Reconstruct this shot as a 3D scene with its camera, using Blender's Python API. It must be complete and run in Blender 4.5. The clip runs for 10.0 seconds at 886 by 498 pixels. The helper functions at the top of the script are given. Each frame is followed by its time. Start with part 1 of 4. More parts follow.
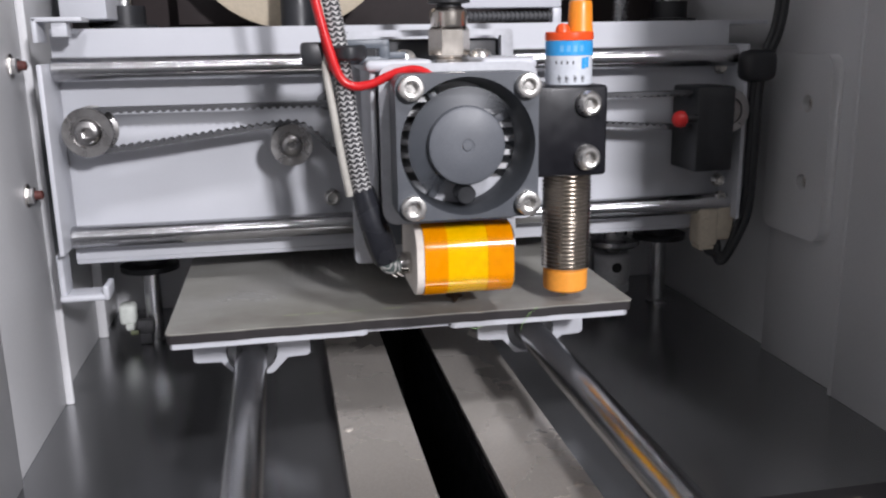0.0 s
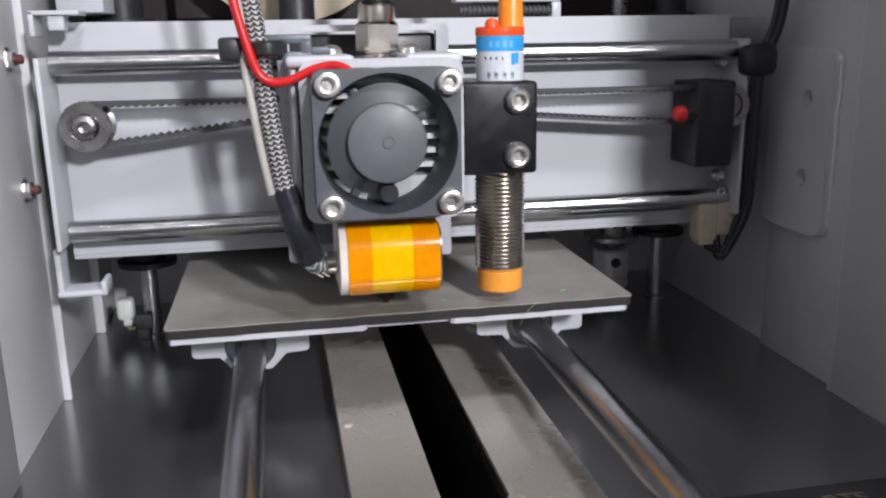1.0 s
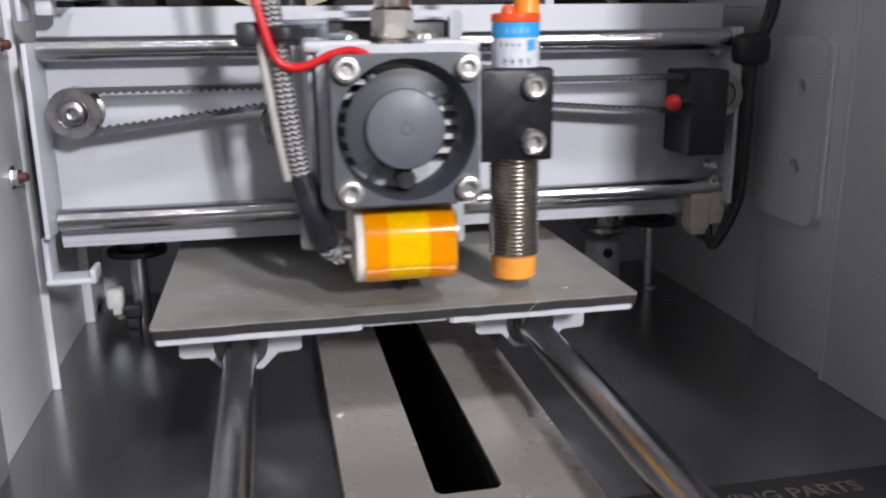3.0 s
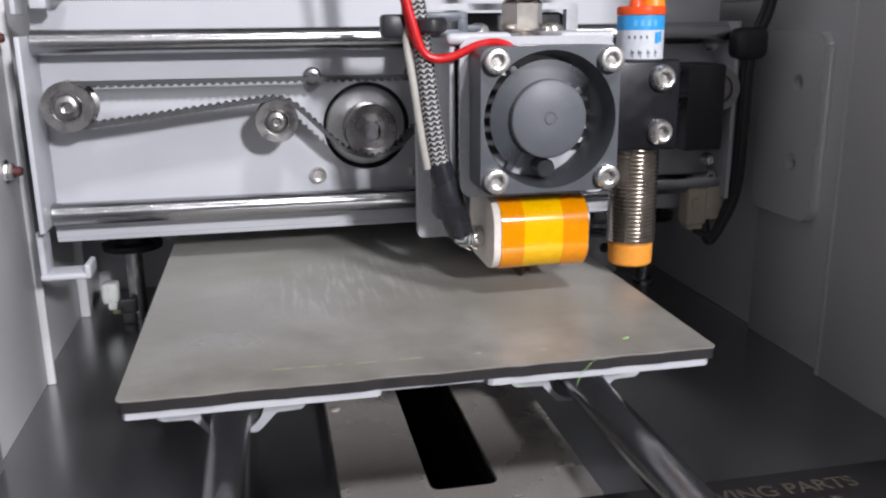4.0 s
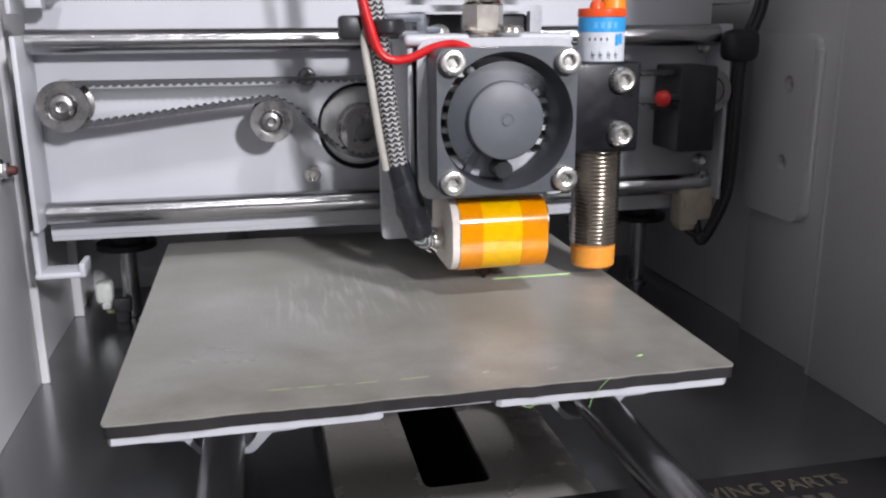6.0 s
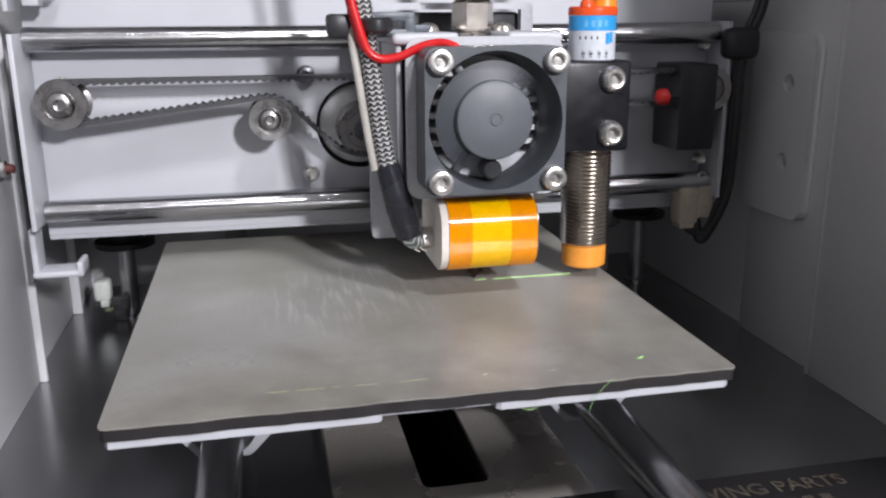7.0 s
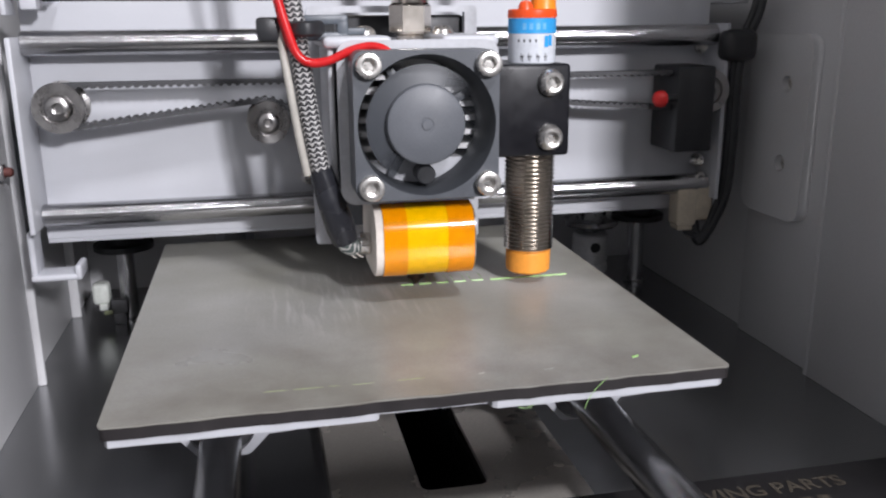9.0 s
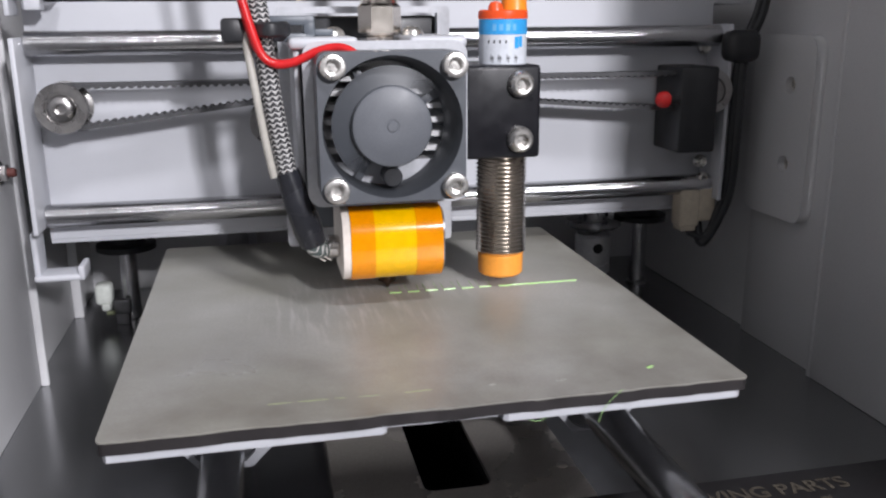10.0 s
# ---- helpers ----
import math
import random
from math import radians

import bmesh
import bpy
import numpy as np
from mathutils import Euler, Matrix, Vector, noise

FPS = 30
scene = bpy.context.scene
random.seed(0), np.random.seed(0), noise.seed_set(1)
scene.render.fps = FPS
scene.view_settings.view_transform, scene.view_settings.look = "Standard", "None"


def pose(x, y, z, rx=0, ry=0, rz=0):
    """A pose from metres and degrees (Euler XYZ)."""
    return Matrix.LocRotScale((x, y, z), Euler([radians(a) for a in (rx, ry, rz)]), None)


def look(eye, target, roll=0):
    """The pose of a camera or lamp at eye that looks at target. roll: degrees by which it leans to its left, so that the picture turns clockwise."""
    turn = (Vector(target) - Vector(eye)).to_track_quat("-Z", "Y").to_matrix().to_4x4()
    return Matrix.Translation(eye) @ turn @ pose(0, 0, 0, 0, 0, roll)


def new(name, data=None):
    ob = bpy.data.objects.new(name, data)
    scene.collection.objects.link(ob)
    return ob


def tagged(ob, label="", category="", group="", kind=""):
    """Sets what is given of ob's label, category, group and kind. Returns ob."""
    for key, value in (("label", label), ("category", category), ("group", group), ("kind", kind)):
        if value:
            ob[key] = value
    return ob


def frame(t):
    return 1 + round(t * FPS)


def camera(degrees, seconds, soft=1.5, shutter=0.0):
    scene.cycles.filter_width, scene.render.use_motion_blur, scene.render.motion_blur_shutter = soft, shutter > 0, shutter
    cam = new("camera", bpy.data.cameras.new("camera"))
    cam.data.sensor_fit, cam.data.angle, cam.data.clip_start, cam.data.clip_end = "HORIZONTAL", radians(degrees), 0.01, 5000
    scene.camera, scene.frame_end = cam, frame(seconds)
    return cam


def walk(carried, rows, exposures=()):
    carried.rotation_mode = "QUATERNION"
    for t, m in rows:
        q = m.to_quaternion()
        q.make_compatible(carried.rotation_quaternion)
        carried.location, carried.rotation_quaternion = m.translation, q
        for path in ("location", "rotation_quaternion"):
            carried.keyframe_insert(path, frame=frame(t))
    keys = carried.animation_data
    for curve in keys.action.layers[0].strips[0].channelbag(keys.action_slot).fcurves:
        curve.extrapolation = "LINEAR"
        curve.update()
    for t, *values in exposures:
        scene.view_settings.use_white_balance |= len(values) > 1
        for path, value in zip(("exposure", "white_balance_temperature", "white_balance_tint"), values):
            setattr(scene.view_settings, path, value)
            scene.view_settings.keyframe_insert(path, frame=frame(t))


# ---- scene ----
MM = 0.001


# ---- camera ----
def aim(x, y, z, pitch, yaw, roll):
    """Camera pose: place in millimetres, pitch, yaw and roll in degrees."""
    return pose(x * MM, y * MM, z * MM, 90 + pitch, 0, yaw) @ pose(0, 0, 0, 0, 0, roll)


cam = camera(54.84, 10.0, soft=2.2, shutter=0.4)
walk(cam, [
    (0, aim(46.70, -231.09, 48.17, -13.69, -10.56, -0.99)),
    (0.5, aim(45.98, -230.57, 48.26, -13.90, -10.73, -0.93)),
    (1, aim(46.07, -230.15, 48.02, -14.03, -10.80, -0.93)),
    (1.5, aim(45.92, -229.86, 47.56, -14.19, -10.97, -0.82)),
    (2, aim(46.31, -230.01, 47.20, -14.27, -10.98, -0.82)),
    (2.5, aim(45.85, -229.69, 46.83, -14.33, -11.20, -0.76)),
    (4, aim(46.27, -228.56, 47.17, -15.03, -11.62, -0.58)),
    (4.5, aim(46.19, -229.37, 47.11, -14.95, -11.72, -0.53)),
    (5, aim(46.32, -229.56, 47.27, -14.94, -11.77, -0.47)),
    (5.5, aim(45.87, -230.16, 46.86, -14.83, -12.00, -0.40)),
    (7, aim(46.19, -229.08, 47.83, -15.26, -12.12, -0.31)),
    (7.5, aim(46.36, -229.60, 47.86, -15.17, -11.99, -0.38)),
    (8, aim(46.60, -229.04, 47.38, -15.06, -12.06, -0.38)),
    (8.5, aim(46.66, -228.72, 47.17, -15.06, -12.22, -0.40)),
    (9, aim(46.47, -229.21, 47.76, -15.08, -12.15, -0.45)),
    (9.5, aim(46.15, -229.30, 47.81, -15.00, -12.02, -0.46)),
    (10, aim(46.12, -228.99, 47.76, -15.04, -12.05, -0.42)),
])

# ---- light ----
scene.view_settings.exposure = 0.0
world = bpy.data.worlds.new("room_light")
scene.world = world
world.use_nodes = True
world.node_tree.nodes["Background"].inputs[0].default_value = (0.98, 0.97, 1.0, 1)
world.node_tree.nodes["Background"].inputs[1].default_value = 0.28


def area_lamp(name, eye, target, sx, sy, watts, colour):
    lamp = bpy.data.lights.new(name, "AREA")
    lamp.shape, lamp.size, lamp.size_y, lamp.energy, lamp.color = "RECTANGLE", sx * MM, sy * MM, watts, colour
    ob = new(name, lamp)
    ob.matrix_world = look(Vector(eye) * MM, Vector(target) * MM)
    return ob


area_lamp("desk_lamp", (305, -850, 335), (85, -20, 10), 50, 60, 7.5, (0.96, 0.945, 1.0))
area_lamp("ceiling_lamp", (250, -560, 740), (90, -30, 0), 90, 110, 3.8, (0.96, 0.945, 1.0))


# ---- materials ----
def mat(name, colour, rough=0.5, metal=0.0, vary=0.12, scale=120.0, bump=0.0, bump_scale=900.0, fine=0.06, depth=0.0002,
        spec=0.5, coat=0.0, stretch=(1, 1, 1), aniso=0.0, rough_vary=0.08):
    m = bpy.data.materials.new(name)
    m.use_nodes = True
    nt = m.node_tree
    bsdf = nt.nodes["Principled BSDF"]
    co = nt.nodes.new("ShaderNodeTexCoord")
    mp = nt.nodes.new("ShaderNodeMapping")
    mp.inputs["Scale"].default_value = stretch
    nt.links.new(co.outputs["Object"], mp.inputs["Vector"])
    big = nt.nodes.new("ShaderNodeTexNoise")
    big.inputs["Scale"].default_value, big.inputs["Detail"].default_value = scale, 5
    small = nt.nodes.new("ShaderNodeTexNoise")
    small.inputs["Scale"].default_value, small.inputs["Detail"].default_value = bump_scale, 3
    for n in (big, small):
        nt.links.new(mp.outputs["Vector"], n.inputs["Vector"])
    ramp = nt.nodes.new("ShaderNodeMapRange")
    ramp.inputs["From Min"].default_value, ramp.inputs["From Max"].default_value = 0.3, 0.7
    ramp.inputs["To Min"].default_value, ramp.inputs["To Max"].default_value = 1 - vary, 1 + vary
    nt.links.new(big.outputs["Fac"], ramp.inputs["Value"])
    grain = nt.nodes.new("ShaderNodeMapRange")
    grain.inputs["From Min"].default_value, grain.inputs["From Max"].default_value = 0.3, 0.7
    grain.inputs["To Min"].default_value, grain.inputs["To Max"].default_value = 1 - fine, 1 + fine
    nt.links.new(small.outputs["Fac"], grain.inputs["Value"])
    mul = nt.nodes.new("ShaderNodeMath")
    mul.operation = "MULTIPLY"
    nt.links.new(ramp.outputs["Result"], mul.inputs[0])
    nt.links.new(grain.outputs["Result"], mul.inputs[1])
    col = nt.nodes.new("ShaderNodeVectorMath")
    col.operation = "SCALE"
    col.inputs[0].default_value = colour
    nt.links.new(mul.outputs["Value"], col.inputs["Scale"])
    nt.links.new(col.outputs["Vector"], bsdf.inputs["Base Color"])
    rr = nt.nodes.new("ShaderNodeMapRange")
    rr.inputs["From Min"].default_value, rr.inputs["From Max"].default_value = 0.3, 0.7
    rr.inputs["To Min"].default_value, rr.inputs["To Max"].default_value = max(0.02, rough - rough_vary), rough + rough_vary
    nt.links.new(big.outputs["Fac"], rr.inputs["Value"])
    nt.links.new(rr.outputs["Result"], bsdf.inputs["Roughness"])
    bsdf.inputs["Metallic"].default_value = metal
    bsdf.inputs["Specular IOR Level"].default_value = spec
    bsdf.inputs["Coat Weight"].default_value = coat
    bsdf.inputs["Coat Roughness"].default_value = 0.05
    bsdf.inputs["Anisotropic"].default_value = aniso
    if bump:
        b = nt.nodes.new("ShaderNodeBump")
        b.inputs["Strength"].default_value, b.inputs["Distance"].default_value = bump, depth
        nt.links.new(small.outputs["Fac"], b.inputs["Height"])
        nt.links.new(b.outputs["Normal"], bsdf.inputs["Normal"])
    return m


PAINT = mat("white_powder_coat", (0.54, 0.55, 0.585), 0.42, vary=0.03, scale=40, bump=0.12, bump_scale=2500, fine=0.02)
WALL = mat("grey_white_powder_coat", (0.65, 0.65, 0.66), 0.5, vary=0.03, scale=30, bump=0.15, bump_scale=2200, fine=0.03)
FLOOR = mat("dark_satin_metal_sheet", (0.335, 0.338, 0.347), 0.23, metal=0.85, vary=0.05, scale=22, bump=0.04, bump_scale=2500, fine=0.05, rough_vary=0.04)
TRAY = mat("brushed_sheet_steel", (0.76, 0.71, 0.65), 0.27, metal=0.5, vary=0.04, scale=40, bump=0.05, bump_scale=1500)
STEEL = mat("ground_steel", (0.52, 0.52, 0.53), 0.24, metal=1.0, vary=0.12, scale=160, bump=0.03, stretch=(1, 1, 1))
ZROD = mat("ground_upright_rod", (0.60, 0.60, 0.61), 0.2, metal=1.0, vary=0.05, scale=60, bump=1.0, bump_scale=11000, depth=0.00003, stretch=(0.01, 0.01, 1), rough_vary=0.02)
ROD = mat("hardened_steel_rod", (0.56, 0.56, 0.57), 0.22, metal=1.0, vary=0.05, scale=90, bump=0.02, bump_scale=900, rough_vary=0.03)
XROD = mat("ground_cross_rod", (0.50, 0.50, 0.51), 0.17, metal=1.0, vary=0.04, scale=60, bump=1.0, bump_scale=11000, depth=0.00003, stretch=(1, 0.01, 0.01), rough_vary=0.02)
YROD = mat("ground_guide_rail", (0.52, 0.52, 0.53), 0.19, metal=1.0, vary=0.06, scale=60, bump=1.0, bump_scale=11000, depth=0.00002, stretch=(0.01, 1, 0.01), rough_vary=0.02)
WHEEL = mat("turned_steel_wheel", (0.36, 0.35, 0.345), 0.3, metal=1.0, vary=0.08, scale=300)
CHROME = mat("bright_steel", (0.70, 0.68, 0.66), 0.22, metal=1.0, vary=0.08, scale=300)
NICKEL = mat("nickel_plated_brass", (0.68, 0.63, 0.57), 0.21, metal=1.0, vary=0.04, scale=250, rough_vary=0.03)
SCREW = mat("stainless_screw", (0.74, 0.72, 0.69), 0.3, metal=0.9, vary=0.1, scale=500)
DARKSTEEL = mat("dark_machined_steel", (0.22, 0.22, 0.23), 0.35, metal=0.9, vary=0.1, scale=300)
RUBBER = mat("black_belt_rubber", (0.055, 0.056, 0.06), 0.6, vary=0.15, scale=300, bump=0.2)
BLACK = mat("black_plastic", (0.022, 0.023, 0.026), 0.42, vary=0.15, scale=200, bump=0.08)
ANODIZED = mat("black_anodized_aluminium", (0.011, 0.011, 0.014), 0.34, metal=0.0, spec=0.3, vary=0.15, scale=220, bump=0.06, bump_scale=3000)
FANGREY = mat("dark_grey_fan_plastic", (0.085, 0.092, 0.105), 0.42, vary=0.06, scale=150, bump=0.08, bump_scale=2500)
# Fan plastic at about half tone: shade inside the throat is painted in.
FANSHADE = mat("shaded_fan_plastic", (0.040, 0.044, 0.051), 0.5, vary=0.06, scale=150)
HUB = mat("grey_fan_hub", (0.118, 0.126, 0.142), 0.45, vary=0.05, scale=150, bump=0.06, bump_scale=2500)
ALU = mat("aluminium_fin", (0.75, 0.75, 0.76), 0.4, metal=0.25, vary=0.06, scale=200)
GREYPL = mat("light_grey_plastic", (0.50, 0.51, 0.54), 0.4, vary=0.05, scale=120, bump=0.06)
SLATE = mat("slate_grey_plastic", (0.10, 0.115, 0.135), 0.4, vary=0.08, scale=200)
TAPE = mat("amber_polyimide_tape", (0.95, 0.52, 0.0), 0.16, vary=0.05, scale=90, bump=0.03, bump_scale=500, coat=0.45, spec=0.35)
TAPE2 = mat("double_amber_tape", (0.88, 0.30, 0.0), 0.16, vary=0.06, scale=90, bump=0.03, bump_scale=500, coat=0.45, spec=0.35)
FELT = mat("white_insulation", (0.78, 0.72, 0.66), 0.7, vary=0.05, scale=300, bump=0.2)
BRASS = mat("tarnished_brass", (0.06, 0.035, 0.022), 0.5, metal=0.6, vary=0.2, scale=400)
ORANGE = mat("orange_sensor_plastic", (0.92, 0.36, 0.05), 0.42, vary=0.04, scale=200)
GLAND = mat("orange_gland_plastic", (0.85, 0.27, 0.02), 0.35, vary=0.06, scale=250)
# Orange-red carries the lit indicator's glow in the colour, without emission.
CAPGLOW = mat("cap_red_led_glow", (0.88, 0.09, 0.015), 0.35, vary=0.05, scale=250)
BLUE = mat("blue_label", (0.04, 0.36, 0.78), 0.35, vary=0.05, scale=300)
PALEBLUE = mat("faded_blue_print", (0.16, 0.47, 0.80), 0.35, vary=0.05, scale=300)
LABEL = mat("pale_label", (0.66, 0.69, 0.74), 0.35, vary=0.04, scale=300)
INK = mat("dark_print", (0.06, 0.06, 0.07), 0.6, vary=0.1, scale=500)
REDWIRE = mat("red_wire_silicone", (0.62, 0.015, 0.018), 0.32, vary=0.06, scale=250)
CREAM = mat("cream_wire", (0.44, 0.42, 0.38), 0.5, vary=0.08, scale=250)
SHRINK = mat("black_heat_shrink", (0.02, 0.021, 0.026), 0.26, vary=0.15, scale=150, bump=0.1, bump_scale=600)
PTFE = mat("milky_tube", (0.72, 0.75, 0.70), 0.35, vary=0.05, scale=200)
MAGNET = mat("dark_magnet_sheet", (0.019, 0.016, 0.017), 0.65, vary=0.25, scale=250, bump=0.2)
PLUG = mat("ivory_plug", (0.50, 0.44, 0.35), 0.5, vary=0.08, scale=250)
GREEN = mat("green_filament", (0.42, 0.70, 0.26), 0.25, vary=0.08, scale=400)
SCUFF = mat("pale_scuff", (0.52, 0.51, 0.49), 0.5, vary=0.1, scale=900)
GREENRES = mat("faint_green_residue", (0.36, 0.40, 0.24), 0.45, vary=0.1, scale=900)
SILL = mat("black_front_sill", (0.035, 0.033, 0.035), 0.45, vary=0.12, scale=60, bump=0.1, bump_scale=2500)
PRINT = mat("beige_sill_lettering", (0.125, 0.107, 0.085), 0.6, vary=0.08, scale=300)
SPOOL = mat("cream_spool", (0.58, 0.50, 0.38), 0.5, vary=0.06, scale=40)
BACK = mat("brown_black_rear", (0.035, 0.026, 0.026), 0.6, vary=0.2, scale=40)
TIP = mat("red_brown_thread", (0.10, 0.03, 0.025), 0.5, vary=0.2, scale=400)
RED = mat("red_button", (0.75, 0.03, 0.03), 0.4, vary=0.05, scale=200)


BZ = -14.9


def bed_surface():
    m = mat("worn_grey_build_sheet", (0.385, 0.380, 0.360), 0.36, vary=0.15, scale=34, bump=0.12, bump_scale=1800, fine=0.08, rough_vary=0.1)
    nt = m.node_tree
    bsdf = nt.nodes["Principled BSDF"]
    co = nt.nodes.new("ShaderNodeTexCoord")
    mp = nt.nodes.new("ShaderNodeMapping")
    mp.inputs["Scale"].default_value = (620, 60, 1)
    mp.inputs["Rotation"].default_value = (0, 0, 0.18)
    nt.links.new(co.outputs["Object"], mp.inputs["Vector"])
    streak = nt.nodes.new("ShaderNodeTexNoise")
    streak.inputs["Scale"].default_value, streak.inputs["Detail"].default_value = 1.0, 4
    nt.links.new(mp.outputs["Vector"], streak.inputs["Vector"])
    where = nt.nodes.new("ShaderNodeVectorMath")
    where.operation = "DISTANCE"
    where.inputs[1].default_value = (0.066, 0.060, BZ * MM)
    nt.links.new(co.outputs["Object"], where.inputs[0])
    a = nt.nodes.new("ShaderNodeMapRange")
    a.inputs["From Min"].default_value, a.inputs["From Max"].default_value = 0.031, 0.012
    nt.links.new(where.outputs["Value"], a.inputs["Value"])
    b = nt.nodes.new("ShaderNodeMapRange")
    b.inputs["From Min"].default_value, b.inputs["From Max"].default_value = 0.5, 0.7
    nt.links.new(streak.outputs["Fac"], b.inputs["Value"])
    mul = nt.nodes.new("ShaderNodeMath")
    mul.operation = "MULTIPLY"
    nt.links.new(a.outputs["Result"], mul.inputs[0])
    nt.links.new(b.outputs["Result"], mul.inputs[1])
    mix = nt.nodes.new("ShaderNodeMix")
    mix.data_type = "RGBA"
    old = bsdf.inputs["Base Color"].links[0].from_socket
    nt.links.new(mul.outputs["Value"], mix.inputs["Factor"])
    nt.links.new(old, mix.inputs["A"])
    mix.inputs["B"].default_value = (0.56, 0.545, 0.53, 1)
    # olive film of old glue in broad stains
    film = nt.nodes.new("ShaderNodeTexNoise")
    film.inputs["Scale"].default_value, film.inputs["Detail"].default_value = 26, 9
    nt.links.new(co.outputs["Object"], film.inputs["Vector"])
    fr = nt.nodes.new("ShaderNodeMapRange")
    fr.inputs["From Min"].default_value, fr.inputs["From Max"].default_value = 0.36, 0.80
    fr.inputs["To Max"].default_value = 0.95
    nt.links.new(film.outputs["Fac"], fr.inputs["Value"])
    mix2 = nt.nodes.new("ShaderNodeMix")
    mix2.data_type = "RGBA"
    nt.links.new(fr.outputs["Result"], mix2.inputs["Factor"])
    nt.links.new(mix.outputs["Result"], mix2.inputs["A"])
    mix2.inputs["B"].default_value = (0.265, 0.257, 0.205, 1)
    # brown grime worn into the sheet's front and right rims, plus painted front shade
    sep = nt.nodes.new("ShaderNodeSeparateXYZ")
    nt.links.new(co.outputs["Object"], sep.inputs["Vector"])
    rim = nt.nodes.new("ShaderNodeMapRange")
    rim.inputs["From Min"].default_value, rim.inputs["From Max"].default_value = 0.065, 0.0
    nt.links.new(sep.outputs["Y"], rim.inputs["Value"])
    rim2 = nt.nodes.new("ShaderNodeMapRange")
    rim2.inputs["From Min"].default_value, rim2.inputs["From Max"].default_value = 0.112, 0.132
    nt.links.new(sep.outputs["X"], rim2.inputs["Value"])
    both = nt.nodes.new("ShaderNodeMath")
    both.operation = "MAXIMUM"
    nt.links.new(rim.outputs["Result"], both.inputs[0])
    nt.links.new(rim2.outputs["Result"], both.inputs[1])
    dirt = nt.nodes.new("ShaderNodeTexNoise")
    dirt.inputs["Scale"].default_value, dirt.inputs["Detail"].default_value = 70, 8
    nt.links.new(co.outputs["Object"], dirt.inputs["Vector"])
    dm = nt.nodes.new("ShaderNodeMapRange")
    dm.inputs["From Min"].default_value, dm.inputs["From Max"].default_value, dm.inputs["To Max"].default_value = 0.24, 0.74, 0.85
    nt.links.new(dirt.outputs["Fac"], dm.inputs["Value"])
    grime_shade = nt.nodes.new("ShaderNodeMath")
    grime_shade.operation = "MULTIPLY"
    nt.links.new(both.outputs["Value"], grime_shade.inputs[0])
    nt.links.new(dm.outputs["Result"], grime_shade.inputs[1])
    mix3 = nt.nodes.new("ShaderNodeMix")
    mix3.data_type = "RGBA"
    nt.links.new(grime_shade.outputs["Value"], mix3.inputs["Factor"])
    nt.links.new(mix2.outputs["Result"], mix3.inputs["A"])
    mix3.inputs["B"].default_value = (0.14, 0.125, 0.105, 1)
    nt.links.new(mix3.outputs["Result"], bsdf.inputs["Base Color"])
    return m


SHEET = bed_surface()


def braid(name, pale, dark, across, along):
    """A herringbone sleeve in two tones."""
    m = bpy.data.materials.new(name)
    m.use_nodes = True
    nt = m.node_tree
    bsdf = nt.nodes["Principled BSDF"]
    bsdf.inputs["Roughness"].default_value = 0.5
    uv = nt.nodes.new("ShaderNodeTexCoord")
    sep = nt.nodes.new("ShaderNodeSeparateXYZ")
    nt.links.new(uv.outputs["UV"], sep.inputs["Vector"])

    def op(kind, a, b):
        n = nt.nodes.new("ShaderNodeMath")
        n.operation = kind
        for i, v in enumerate((a, b)):
            if isinstance(v, (int, float)):
                n.inputs[i].default_value = v
            else:
                nt.links.new(v, n.inputs[i])
        return n.outputs[0]
    run = op("MULTIPLY", sep.outputs["Y"], along)
    turn = op("PINGPONG", op("MULTIPLY", sep.outputs["X"], across), 1.0)
    wave = op("PINGPONG", op("ADD", run, turn), 1.0)
    black = op("MULTIPLY", op("LESS_THAN", op("ADD", wave, op("MULTIPLY", op("PINGPONG", op("MULTIPLY", run, 2.0), 1.0), op("SUBTRACT", turn, 0.6))), 0.62), 0.97)
    mix = nt.nodes.new("ShaderNodeMix")
    mix.data_type = "RGBA"
    mix.inputs["A"].default_value = pale
    mix.inputs["B"].default_value = dark
    nt.links.new(black, mix.inputs["Factor"])
    nt.links.new(mix.outputs["Result"], bsdf.inputs["Base Color"])
    bump = nt.nodes.new("ShaderNodeBump")
    bump.inputs["Strength"].default_value, bump.inputs["Distance"].default_value = 0.6, 0.0003
    nt.links.new(wave, bump.inputs["Height"])
    nt.links.new(bump.outputs["Normal"], bsdf.inputs["Normal"])
    return m


BRAID = braid("black_white_braid", (0.52, 0.51, 0.50, 1), (0.02, 0.02, 0.024, 1), 16.0, 1.8)
GLASS_BRAID = braid("silver_glass_braid", (0.55, 0.54, 0.52, 1), (0.07, 0.095, 0.09, 1), 8.0, 1.5)


